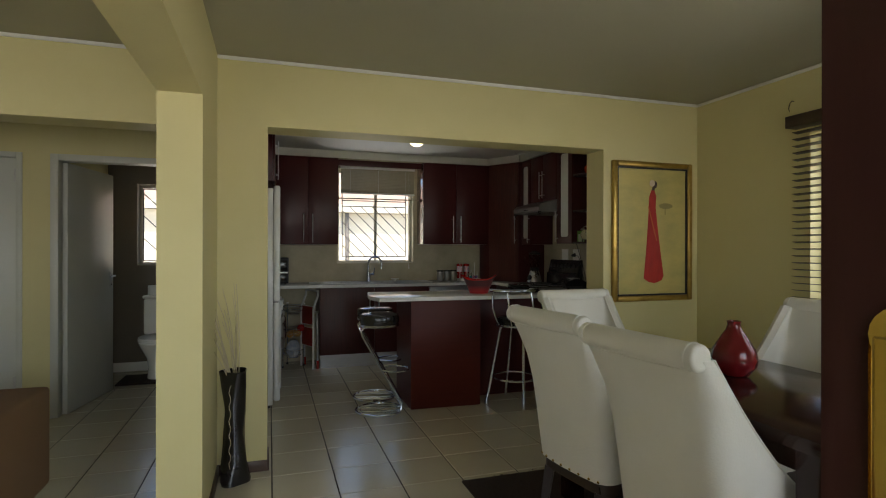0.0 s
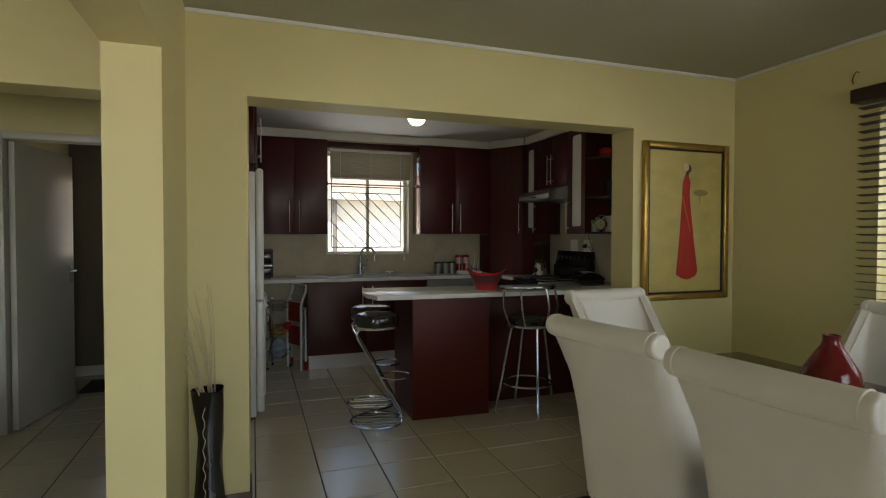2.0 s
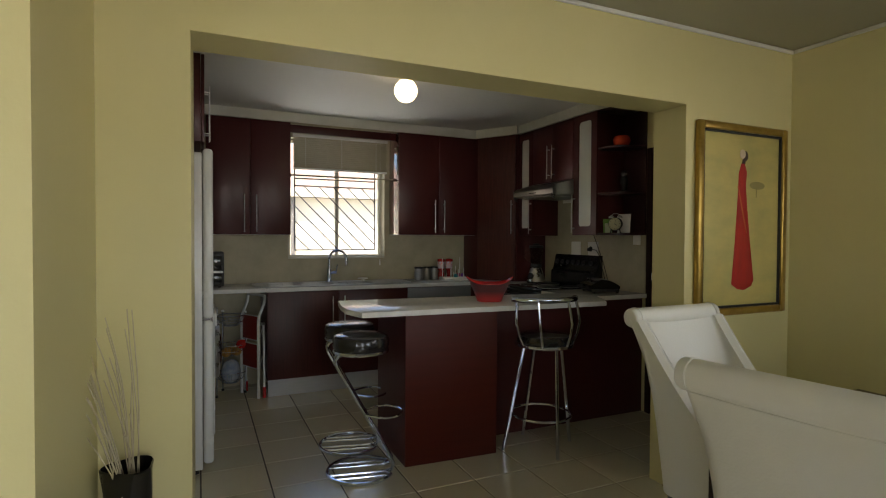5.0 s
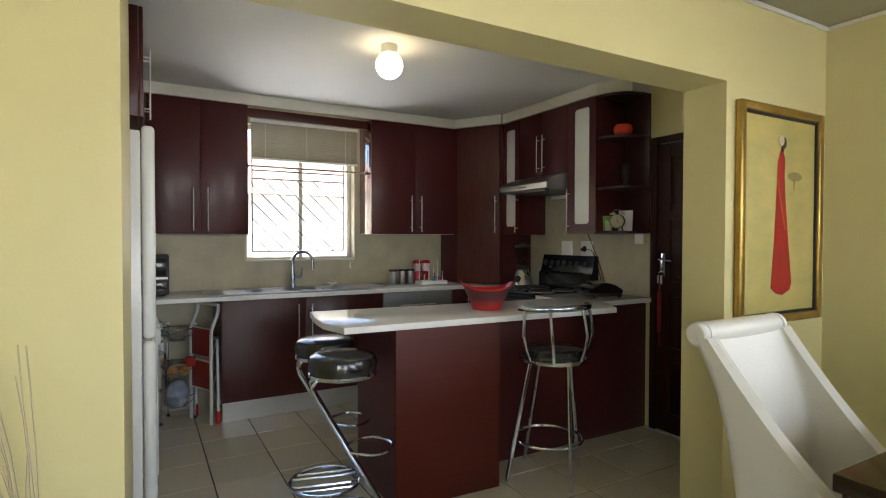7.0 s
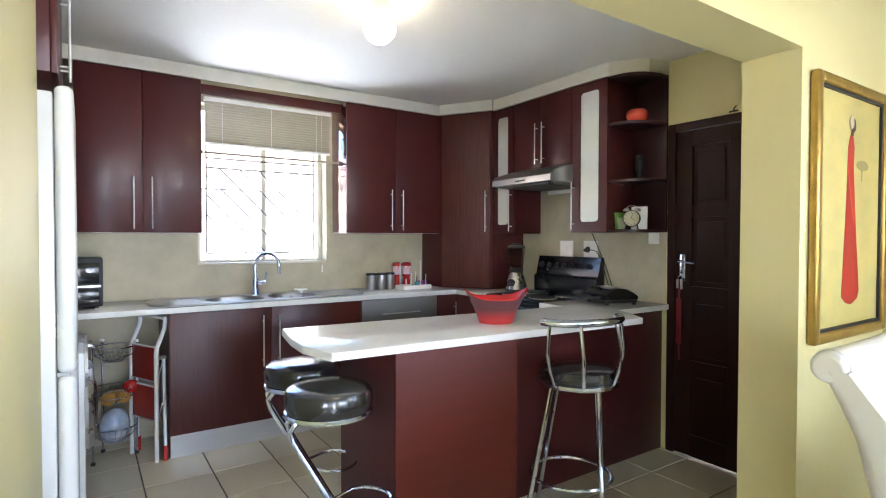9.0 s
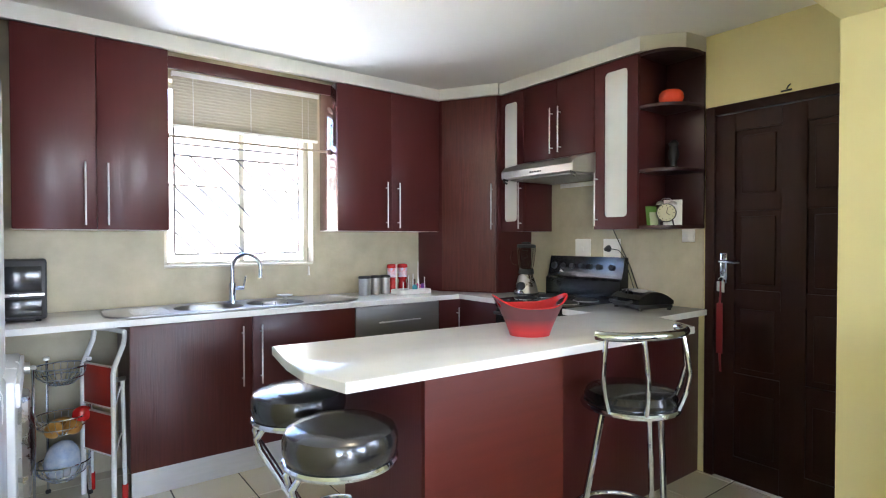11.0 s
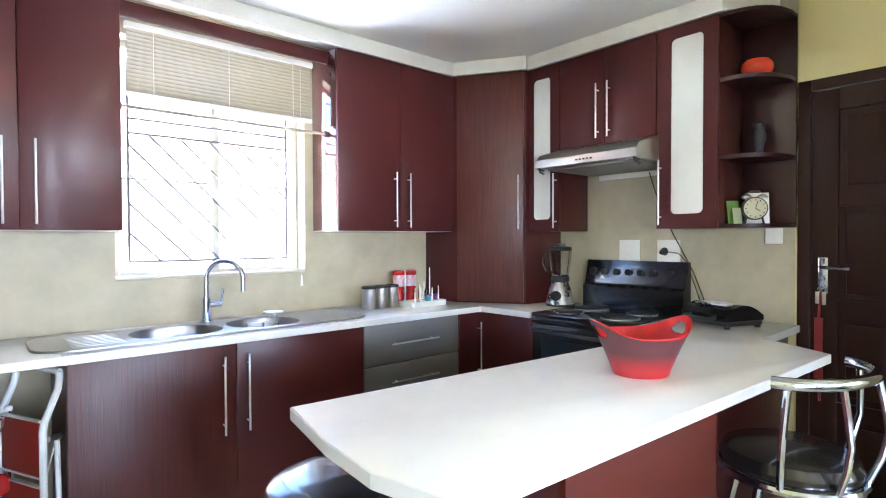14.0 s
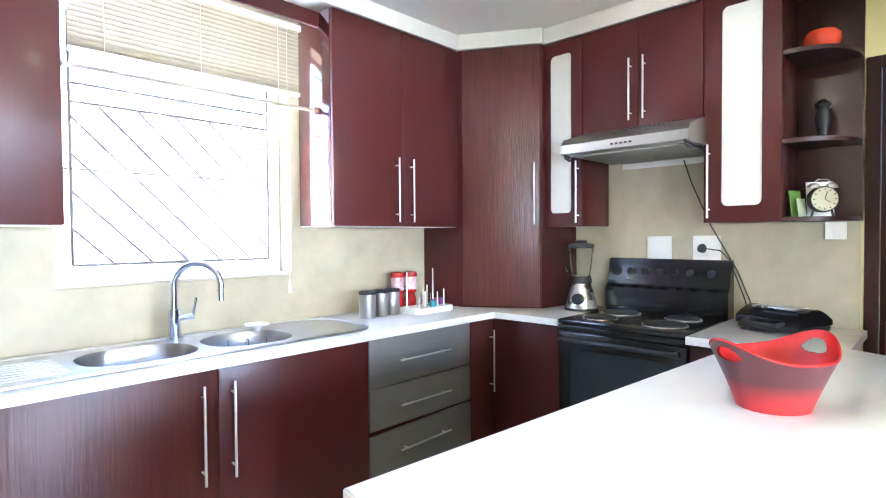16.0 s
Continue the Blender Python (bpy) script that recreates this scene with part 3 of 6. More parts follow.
# front door, swung open into the room
fdm = Matrix.Translation((0.622, -0.11, 0)) @ Matrix.Rotation(radians(102), 4, "Z")
fd = thing("door_4", (0.622, -0.11, 0), "dark brown wooden front door, open, with brass handle", "door", kind="structure")
lf = box(bmesh.new(), 0.0, 0.815, -0.04, 0.0, 0.006, 2.04, 0.003)
lf.transform(fdm)
part("door_leaf", lf, DOORWOOD, fd)
pl = bmesh.new()
box(pl, 0.744, 0.784, -0.0005, 0.006, 0.99, 1.285, 0.005, 3)
rod(pl, (0.764, 0.0, 1.14), (0.764, 0.014, 1.14), 0.024, 24, 0.017)
rod(pl, (0.764, 0.0, 1.283), (0.764, 0.005, 1.283), 0.02, 20)
pl.transform(fdm)
fp = part("handle_plate", pl, BRASS, fd, "polished brass handle plate")
pl = bmesh.new()
tube(pl, [(0.764, 0.003, 1.14), (0.764, 0.045, 1.14), (0.751, 0.052, 1.14), (0.64, 0.052, 1.135)], 0.009)
rod(pl, (0.764, 0.004, 1.05), (0.764, 0.014, 1.05), 0.011)
pl.transform(fdm)
part("lever", pl, BRASS, fp)
ff = bmesh.new()
for x0, x1, z0, z1 in ((FD[0], FD[0] + 0.04, 0, FD[2]), (FD[1] - 0.012, FD[1], 0, FD[2]), (FD[0] + 0.04, FD[1] - 0.012, FD[2] - 0.015, FD[2])):
    box(ff, x0, x1, -0.3, -0.11, z0, z1)
part("door_frame", ff, DOORWOOD, fd)


# ---- blinds ----
kbld = thing("venetian_blind", (1.34, 6.86, 2.32), "tan aluminium venetian blind pulled halfway up over the kitchen window", "blind")
part("head_rail", obox(0.885, 1.80, 6.845, 6.875, 2.295, 2.322, 0.003), WHITEPLASTIC, kbld)
sl = bmesh.new()
for k in range(5):
    a, b = -0.0125 + 0.005 * k, -0.0075 + 0.005 * k
    za, zb = 0.0045 * (1 - (a / 0.0125) ** 2), 0.0045 * (1 - (b / 0.0125) ** 2)
    g = [[sl.verts.new((x, y, z + d)) for y, z in ((a, za), (b, zb))] for x in (0.892, 1.793) for d in (0, 0.0008)]
    sl.faces.new((g[0][0], g[0][1], g[2][1], g[2][0]))
    sl.faces.new((g[1][0], g[3][0], g[3][1], g[1][1]))
    if k == 0:
        sl.faces.new((g[0][0], g[2][0], g[3][0], g[1][0]))
    if k == 4:
        sl.faces.new((g[0][1], g[1][1], g[3][1], g[2][1]))
sl.transform(Matrix.Rotation(radians(-54), 4, "X"))
sl_me = finish("slat", sl, BLINDTAN)
for i in range(16):
    s = new("slat", sl_me)
    s.parent = kbld
    s.location = (-1.34, 0.0, -0.036 - 0.0182 * i)
part("bottom_rail", obox(0.89, 1.795, 6.85, 6.872, 1.995, 2.012, 0.003), WHITEPLASTIC, kbld)
for x in (1.0, 1.34, 1.68):
    part("ladder_cord", rod(bmesh.new(), (x, 6.845, 2.0), (x, 6.845, 2.3), 0.0012, 5), WHITEPLASTIC, kbld)
cd = bmesh.new()
rod(cd, (1.72, 6.84, 1.15), (1.72, 6.84, 2.3), 0.0007, 5)
rod(cd, (1.72, 6.84, 1.09), (1.72, 6.84, 1.15), 0.008, 10, 0.003)
part("pull_cord", cd, WHITEPLASTIC, kbld, "white pull cord with a tassel")

dbld = thing("venetian_blind", (3.24, 2.08, 2.16), "dark wooden venetian blind with open slats over the dining window", "blind")
part("valance", obox(3.185, 3.285, 1.18, 2.97, 2.10, 2.175, 0.006), BLINDWOOD, dbld)
sl = box(bmesh.new(), -0.024, 0.024, -0.865, 0.865, -0.0014, 0.0014)
sl.transform(Matrix.Rotation(radians(8), 4, "Y"))
sl_me = finish("slat", sl, BLINDWOOD)
for i in range(27):
    s = new("slat", sl_me)
    s.parent = dbld
    s.location = (0.0, 0.0, -0.09 - 0.043 * i)
part("bottom_rail", obox(3.215, 3.265, 1.215, 2.945, 0.885, 0.905, 0.004), BLINDWOOD, dbld)
for y in (1.5, 2.08, 2.7):
    for x in (3.214, 3.266):
        part("ladder_cord", rod(bmesh.new(), (x, y, 0.9), (x, y, 2.11), 0.0012, 5), BLINDWOOD, dbld)


# ---- kitchen units ----
TOP = 0.935          # worktop height
BF = 6.46            # front of the base doors under the window
WF = 6.70            # front of the wall cabinets beside the window
RF = 2.99            # front of the wall cabinets above the cooker
RB = 2.73            # front of the base doors beside the cooker


def bar_handle(p, q, parent, out):
    """A steel bar handle from p to q on two posts; out: the way it stands off the door."""
    p, q, o = Vector(p), Vector(q), Vector(out)
    d = (q - p)
    h = bmesh.new()
    rod(h, p + o, q + o, 0.0046, 10)
    for s in (0.12, 0.88):
        rod(h, p + d * s, p + d * s + o, 0.004, 8)
    return part("handle", h, HANDLE, parent, "brushed steel bar handle")


def wall_cabinet_n(x0, x1, split, z0, z1, label):
    """A wall cabinet on the north wall with two doors."""
    c = thing("wall_cabinet", ((x0 + x1) / 2, WF + 0.15, z0), label, "kitchen cabinet", "wall cabinets")
    part("body", obox(x0, x1, WF + 0.02, NORTH - 0.001, z0, z1, 0.001), MAROON_GLOSS, c)
    part("underside", obox(x0 + 0.004, x1 - 0.004, WF + 0.022, NORTH - 0.002, z0 - 0.004, z0), WHITEPLASTIC, c)
    for a, b, hx in ((x0, split, split - 0.05), (split, x1, split + 0.05)):
        d = part("door", obox(a + 0.0015, b - 0.0015, WF, WF + 0.018, z0 - 0.002, z1 - 0.002, 0.002), MAROON, c)
        bar_handle((hx, WF, z0 + 0.02), (hx, WF, z0 + 0.345), d, (0, -0.03, 0))
    return c


wall_cabinet_n(0.15, 0.842, 0.50, 1.388, 2.39, "maroon woodgrain wall cabinet between the fridge and the window")
wall_cabinet_n(1.868, 2.72, 2.296, 1.395, 2.39, "maroon woodgrain wall cabinet beside the window")
solid("pelmet", obox(0.842, 1.868, 6.80, 6.82, 2.322, 2.39, 0.001), MAROON, "maroon board above the kitchen window", "pelmet", base=(1.35, 6.81, 2.322))
cr = thing("curtain_rod", (1.355, 6.83, 1.935), "thin tan rod across the kitchen window", "rod")
part("pole", rod(bmesh.new(), (0.843, 6.82, 1.935), (1.867, 6.82, 1.935), 0.008), BLINDTAN, cr)
for x in (0.853, 1.857):
    part("end_bracket", rod(bmesh.new(), (x - 0.01, 6.82, 1.935), (x + 0.01, 6.82, 1.935), 0.018), SKIRT, cr)

# tall corner unit standing on the worktop
cu = thing("corner_cabinet", (3.0, 6.7, TOP), "tall maroon corner cabinet standing on the worktop", "kitchen cabinet")
body = prism(bmesh.new(), [(2.722, NORTH - 0.001), (2.722, 6.690), (2.966, 6.300), (EAST - 0.005, 6.272), (EAST - 0.005, NORTH - 0.001)], TOP, 2.39)
part("body", body, MAROON, cu)
A, B = Vector((2.729, 6.682, 0)), Vector((2.960, 6.304, 0))
u = (B - A).normalized()
n = Vector((-u.y, u.x, 0))
n = n if n.x < 0 else -n
M = Matrix.Translation(A) @ Matrix(((u.x, n.x, 0, 0), (u.y, n.y, 0, 0), (0, 0, 1, 0), (0, 0, 0, 1)))
L = (B - A).length
db = box(bmesh.new(), 0.008, L - 0.008, 0.001, 0.019, TOP + 0.012, 2.385, 0.002)
db.transform(M)
cd = part("door", db, BROWN_GRAIN, cu, "brown wavy-grained door")
h = M @ Vector((L - 0.035, 0.019, 0))
bar_handle((h.x, h.y, 1.405), (h.x, h.y, 1.74), cd, n * 0.03)


def east_cabinet(y0, y1, z0, z1, label):
    c = thing("wall_cabinet", (3.14, (y0 + y1) / 2, z0), label, "kitchen cabinet", "wall cabinets")
    part("body", obox(RF + 0.02, EAST - 0.005, y0, y1, z0, z1, 0.001), MAROON, c)
    return c


def glazed_door(c, y0, y1, g0, g1, z0, z1, gz0, gz1, hy):
    fr = bmesh.new()
    for a, b, q0, q1 in ((y0 + 0.0015, g0, z0, z1), (g1, y1 - 0.0015, z0, z1), (g0, g1, z0, gz0), (g0, g1, gz1, z1)):
        box(fr, RF, RF + 0.018, a, b, q0, q1)
    # rounded corners of the cut-out
    for a, sa in ((g0, 1), (g1, -1)):
        for q, sq in ((gz0, 1), (gz1, -1)):
            r = 0.025
            pts = [(a, q)] + [(a + sa * r * (1 - math.sin(t)), q + sq * r * (1 - math.cos(t))) for t in (i * math.pi / 12 for i in range(7))]
            lo = [fr.verts.new((RF, y, z)) for y, z in pts]
            hi = [fr.verts.new((RF + 0.018, y, z)) for y, z in pts]
            fr.faces.new(lo)
            fr.faces.new(hi[::-1])
            for i in range(len(pts)):
                j = (i + 1) % len(pts)
                fr.faces.new((lo[i], lo[j], hi[j], hi[i]))
    d = part("door", fr, MAROON, c)
    part("glass", obox(RF + 0.008, RF + 0.012, g0, g1, gz0, gz1), FROSTED_PANEL, d, "frosted pale glass panel")
    bar_handle((RF, hy, z0 + 0.02), (RF, hy, z0 + 0.345), d, (-0.03, 0, 0))


FROSTED_PANEL = material("frosted_silver_glass", (0.70, 0.71, 0.66), 0.24, second=(0.60, 0.61, 0.56), scale=3, amount=0.7)
c = east_cabinet(6.066, 6.298, 1.39, 2.39, "maroon wall cabinet with a frosted glass door beside the hood")
glazed_door(c, 6.066, 6.298, 6.132, 6.262, 1.388, 2.388, 1.462, 2.318, 6.088)
c = east_cabinet(5.465, 6.064, 1.87, 2.39, "maroon wall cabinet above the cooker hood")
for a, b, hy in ((5.465, 5.764, 5.73), (5.764, 6.064, 5.80)):
    d = part("door", obox(RF, RF + 0.018, a + 0.0015, b - 0.0015, 1.868, 2.388, 0.002), MAROON, c)
    bar_handle((RF, hy, 1.90), (RF, hy, 2.20), d, (-0.03, 0, 0))
c = east_cabinet(5.162, 5.463, 1.395, 2.39, "maroon wall cabinet with a frosted glass door beside the open shelves")
glazed_door(c, 5.162, 5.463, 5.232, 5.390, 1.393, 2.388, 1.465, 2.33, 5.438)

# open end shelves
es = thing("corner_shelf", (3.15, 5.04, 1.395), "maroon open corner shelves with rounded boards, toned dark for the unlit inside", "shelf")
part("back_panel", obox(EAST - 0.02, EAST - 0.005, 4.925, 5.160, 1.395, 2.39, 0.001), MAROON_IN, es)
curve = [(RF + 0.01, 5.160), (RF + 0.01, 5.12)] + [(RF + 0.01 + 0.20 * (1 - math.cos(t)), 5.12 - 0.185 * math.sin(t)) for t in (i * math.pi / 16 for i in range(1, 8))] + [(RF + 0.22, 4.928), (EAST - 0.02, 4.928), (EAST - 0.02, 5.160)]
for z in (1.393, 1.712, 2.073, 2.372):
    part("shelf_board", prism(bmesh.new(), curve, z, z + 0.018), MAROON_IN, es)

# pale cornice board on top of all wall cabinets
bm = bmesh.new()
box(bm, 0.10, 2.73, 6.685, 6.70, 2.391, CEIL_Z - 0.001)
M2 = Matrix.Translation(A) @ Matrix(((u.x, n.x, 0, 0), (u.y, n.y, 0, 0), (0, 0, 1, 0), (0, 0, 0, 1)))
cb = box(bmesh.new(), -0.01, L + 0.012, 0.01, 0.026, 2.391, CEIL_Z - 0.001)
cb.transform(M2)
me = bpy.data.meshes.new("tmp")
cb.to_mesh(me)
bm.from_mesh(me)
cb.free()
bpy.data.meshes.remove(me)
box(bm, RF - 0.02, RF - 0.004, 5.14, 6.296, 2.391, CEIL_Z - 0.001)
prism(bm, [(RF - 0.02, 5.14), (RF + 0.13, 4.95), (RF + 0.142, 4.96), (RF - 0.004, 5.146)], 2.391, CEIL_Z - 0.001)
prism(bm, [(RF + 0.13, 4.95), (EAST - 0.004, 4.925), (EAST - 0.004, 4.937), (RF + 0.142, 4.96)], 2.391, CEIL_Z - 0.001)
solid("cornice", bm, CORNICE, "off-white cornice board between cabinets and ceiling", "trim", "structure")

# base units under the window
bc = thing("base_cabinet", (1.24, 6.7, 0), "maroon woodgrain sink cabinet with two doors", "kitchen cabinet", "base cabinets")
carcass = bmesh.new()
for x0, x1, y0, y1, z0_, z1_ in ((0.612, 0.630, BF + 0.02, NORTH - 0.002, 0.15, TOP - 0.034), (1.854, 1.872, BF + 0.02, NORTH - 0.002, 0.15, TOP - 0.034),
                                 (0.630, 1.854, BF + 0.02, NORTH - 0.002, 0.15, 0.168), (0.630, 1.854, NORTH - 0.010, NORTH - 0.002, 0.168, TOP - 0.034),
                                 (0.630, 1.854, BF + 0.02, BF + 0.036, 0.82, TOP - 0.034)):
    box(carcass, x0, x1, y0, y1, z0_, z1_)
part("body", carcass, MAROON, bc)
for a, b, hx in ((0.612, 1.222, 1.164), (1.222, 1.872, 1.268)):
    d = part("door", obox(a + 0.0015, b - 0.0015, BF, BF + 0.018, 0.152, TOP - 0.04, 0.002), MAROON_GRAIN if a < 1 else MAROON, bc)
    bar_handle((hx, BF, 0.512), (hx, BF, 0.848), d, (0, -0.03, 0))
part("plinth", obox(0.622, 1.872, BF + 0.05, BF + 0.066, 0, 0.15), ALU, bc, "brushed aluminium plinth")
dr = thing("drawer_unit", (2.2, 6.7, 0), "grey metallic drawer unit, lowest drawer slightly crooked", "kitchen cabinet", "base cabinets")
part("body", obox(1.874, 2.54, BF + 0.02, NORTH - 0.002, 0.15, TOP - 0.034, 0.001), MAROON, dr)
for i, (z0, z1) in enumerate(((0.678, 0.893), (0.49, 0.672), (0.155, 0.483))):
    f = box(bmesh.new(), 1.877, 2.537, BF, BF + 0.018, z0, z1, 0.002)
    if i == 2:
        f.transform(Matrix.Translation((2.2, BF, 0.3)) @ Matrix.Rotation(radians(-1.2), 4, "Y") @ Matrix.Translation((-2.2, -BF - 0.004, -0.31)))
    d = part("drawer_front", f, GREYDRAW, dr)
    zc = (z0 + z1) / 2 + (0.06 if i == 2 else 0.0)
    bar_handle((2.03, BF, zc), (2.36, BF, zc + (0.006 if i == 2 else 0)), d, (0, -0.03, 0))
part("plinth", obox(1.874, 2.7, BF + 0.05, BF + 0.066, 0, 0.15), ALU, dr, "brushed aluminium plinth")
cb = thing("corner_base_cabinet", (2.9, 6.5, 0), "maroon corner base cabinet between drawers and cooker", "kitchen cabinet", "base cabinets")
part("body", prism(bmesh.new(), [(2.542, BF + 0.02), (RB + 0.02, BF + 0.02), (RB + 0.02, 6.05), (EAST - 0.006, 6.05), (EAST - 0.006, NORTH - 0.002), (2.542, NORTH - 0.002)], 0.15, TOP - 0.034), MAROON, cb)
d = part("door", obox(2.544, RB - 0.002, BF, BF + 0.018, 0.152, TOP - 0.04, 0.002), MAROON, cb)
bar_handle((RB - 0.03, BF, 0.50), (RB - 0.03, BF, 0.835), d, (0, -0.03, 0))
d = part("door", obox(RB, RB + 0.018, 6.052, BF - 0.002, 0.152, TOP - 0.04, 0.002), MAROON, cb)
part("plinth", obox(RB + 0.05, RB + 0.066, 6.05, BF + 0.05, 0, 0.15), ALU, cb, "brushed aluminium plinth")

# worktops
S0, S1 = 5.42, 6.03      # cooker's sides
SX0, SX1, SY0, SY1 = 0.52, 1.945, 6.475, 6.90
wt = bmesh.new()
z0, z1 = TOP - 0.033, TOP
prism(wt, [(WEST_K + 0.001, 6.42), (SX0 + 0.08, 6.42), (SX0 + 0.08, NORTH - 0.002), (WEST_K + 0.001, NORTH - 0.002)], z0, z1, 0.004)
box(wt, SX0 + 0.08, SX1 - 0.12, 6.42, SY0 + 0.03, z0, z1)
box(wt, SX0 + 0.08, SX1 - 0.12, SY1 - 0.03, NORTH - 0.002, z0, z1)
prism(wt, [(SX1 - 0.12, 6.42), (2.69, 6.42), (2.69, S1 + 0.004), (EAST - 0.006, S1 + 0.004), (EAST - 0.006, NORTH - 0.002), (SX1 - 0.12, NORTH - 0.002)], z0, z1, 0.004)
wk = thing("worktop", (1.5, 6.7, z0), "white laminate worktop under the kitchen window", "worktop")
part("slab", wt, COUNTER, wk)
part("edge_band", obox(WEST_K + 0.002, 2.688, 6.418, 6.4195, z0 + 0.002, z1 - 0.004), EDGEBAND, wk, "white laminate edge band")
part("edge_band", obox(2.688, 2.6895, S1 + 0.006, 6.418, z0 + 0.002, z1 - 0.004), EDGEBAND, wk, "white laminate edge band")
CX0 = 2.645          # edge of the short worktop beside the cooker
bt = prism(bmesh.new(), [(0.938, 4.722), (2.64, 4.638), (2.74, 4.80), (2.78, 4.905), (EAST - 0.006, 4.905), (EAST - 0.006, S0 - 0.004), (CX0, S0 - 0.004), (CX0, 5.205), (0.950, 5.350), (0.906, 5.09), (0.894, 4.91)], z0, z1, 0.003)
wk = thing("worktop", (1.9, 5.0, z0), "white laminate breakfast bar worktop", "worktop")
part("slab", bt, COUNTER, wk)
for (xa, ya), (xb, yb_) in zip([(0.950, 5.350), (0.906, 5.09), (0.894, 4.91), (0.938, 4.722)], [(0.906, 5.09), (0.894, 4.91), (0.938, 4.722), (2.64, 4.638)]):
    d_ = Vector((xb - xa, yb_ - ya)).normalized()
    o_ = Vector((d_.y, -d_.x)) * 0.0015
    part("edge_band", prism(bmesh.new(), [(xa + o_.x, ya + o_.y), (xb + o_.x, yb_ + o_.y), (xb - o_.x, yb_ - o_.y), (xa - o_.x, ya - o_.y)], z0 + 0.002, z1 - 0.003), EDGEBAND, wk, "white laminate edge band")
bb = thing("breakfast_bar", (1.9, 5.05, 0), "dark maroon breakfast bar base with a red-brown end panel", "kitchen counter")
PA, PB = (1.202, 4.720), (1.805, 4.690)     # ends of the front panel
part("end_panel", prism(bmesh.new(), [PA, PB, (PB[0], PB[1] + 0.018), (PA[0], PA[1] + 0.018)], 0.0, z0 - 0.001, 0.001), MAROON_RED, bb, "red-brown woodgrain front panel")
part("side_panel", prism(bmesh.new(), [(PA[0], PA[1] + 0.019), (PA[0] + 0.018, PA[1] + 0.018), (1.224, 5.27), (1.206, 5.27)], 0.0, z0 - 0.001), MAROON, bb)
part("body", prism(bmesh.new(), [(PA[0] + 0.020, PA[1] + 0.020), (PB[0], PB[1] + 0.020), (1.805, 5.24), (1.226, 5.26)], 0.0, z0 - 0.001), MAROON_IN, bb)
part("back_panel", obox(1.807, EAST - 0.006, 4.955, 4.973, 0.0, z0 - 0.001, 0.002), MAROON, bb)
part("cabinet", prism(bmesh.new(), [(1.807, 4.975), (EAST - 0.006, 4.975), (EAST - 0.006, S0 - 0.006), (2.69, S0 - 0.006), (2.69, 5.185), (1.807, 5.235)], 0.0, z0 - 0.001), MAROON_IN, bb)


# ---- sink and tap ----
def rounded(x0, x1, y0, y1, r, n=6):
    out = []
    for cx, cy, a0 in ((x1 - r, y0 + r, -90), (x1 - r, y1 - r, 0), (x0 + r, y1 - r, 90), (x0 + r, y0 + r, 180)):
        for i in range(n + 1):
            a = radians(a0 + 90 * i / n)
            out.append((cx + r * math.cos(a), cy + r * math.sin(a)))
    return out


def basin(bm, outline, c, z_top, depth, rim):
    """A bowl sunk from z_top, with a rim that stands round it."""
    cx, cy = c
    rings = []
    for k, (s, z) in enumerate(((rim, z_top), (1.0, z_top + 0.001), (0.97, z_top - 0.012), (0.93, z_top - depth * 0.85), (0.80, z_top - depth), (0.05, z_top - depth - 0.002))):
        rings.append([bm.verts.new((cx + (x - cx) * s, cy + (y - cy) * s, z)) for x, y in outline])
    m = len(outline)
    for a, b in zip(rings, rings[1:]):
        for i in range(m):
            bm.faces.new((a[i], a[(i + 1) % m], b[(i + 1) % m], b[i]))
    bm.faces.new(rings[-1])


sk = thing("kitchen_sink", (1.2, 6.68, TOP), "stainless steel double bowl sink with ribbed drainers", "sink")
plate = bmesh.new()
zt = TOP + 0.006
outer = rounded(SX0, SX1, SY0, SY1, 0.13, 10)
holes = [(0.855, 1.225), (1.262, 1.60)]
# one pressed plate with two rounded holes
loops = [outer] + [rounded(a, b, SY0 + 0.045, SY1 - 0.075, 0.135, 10) for a, b in holes]
edges = []
for lo_ in loops:
    vs = [plate.verts.new((x, y, zt)) for x, y in lo_]
    edges += [plate.edges.new((vs[k], vs[(k + 1) % len(vs)])) for k in range(len(vs))]
bmesh.ops.triangle_fill(plate, use_beauty=True, use_dissolve=False, edges=edges, normal=(0, 0, 1))
pl = part("sink_top", plate, SINKSTEEL, sk)
part("rim", tube(bmesh.new(), [(x, y, TOP + 0.005) for x, y in outer], 0.0055, 8, True), SINKSTEEL, sk, "rolled steel rim")
for (a, b), lo_ in zip(holes, loops[1:]):
    cx, cy = (a + b) / 2, (SY0 + SY1) / 2 - 0.015
    bw_ = bmesh.new()
    basin(bw_, lo_, (cx, cy), zt, 0.15, 1.035)
    bo = part("bowl", bw_, SINKSTEEL, sk)
    part("drain", rod(bmesh.new(), (cx, cy, zt - 0.152), (cx, cy, zt - 0.144), 0.04, 16), CHROME, bo)
for k in range(8):
    y = SY0 + 0.075 + k * 0.036
    part("drainer_rib", obox(0.64, 0.82, y, y + 0.012, zt - 0.001, zt + 0.0015, 0.0007), SINKSTEEL, sk)
tp = thing("kitchen_tap", (1.218, 6.845, zt), "chrome gooseneck mixer tap behind the sink", "tap")
b1 = bmesh.new()
rod(b1, (1.218, 6.845, zt), (1.218, 6.845, zt + 0.012), 0.032, 20)
rod(b1, (1.218, 6.845, zt + 0.012), (1.218, 6.845, zt + 0.12), 0.022, 20)
part("tap_body", b1, CHROME, tp)
dirx, diry = 0.80, -0.60
pts = [(1.218, 6.845, zt + 0.12), (1.218, 6.845, zt + 0.212)]
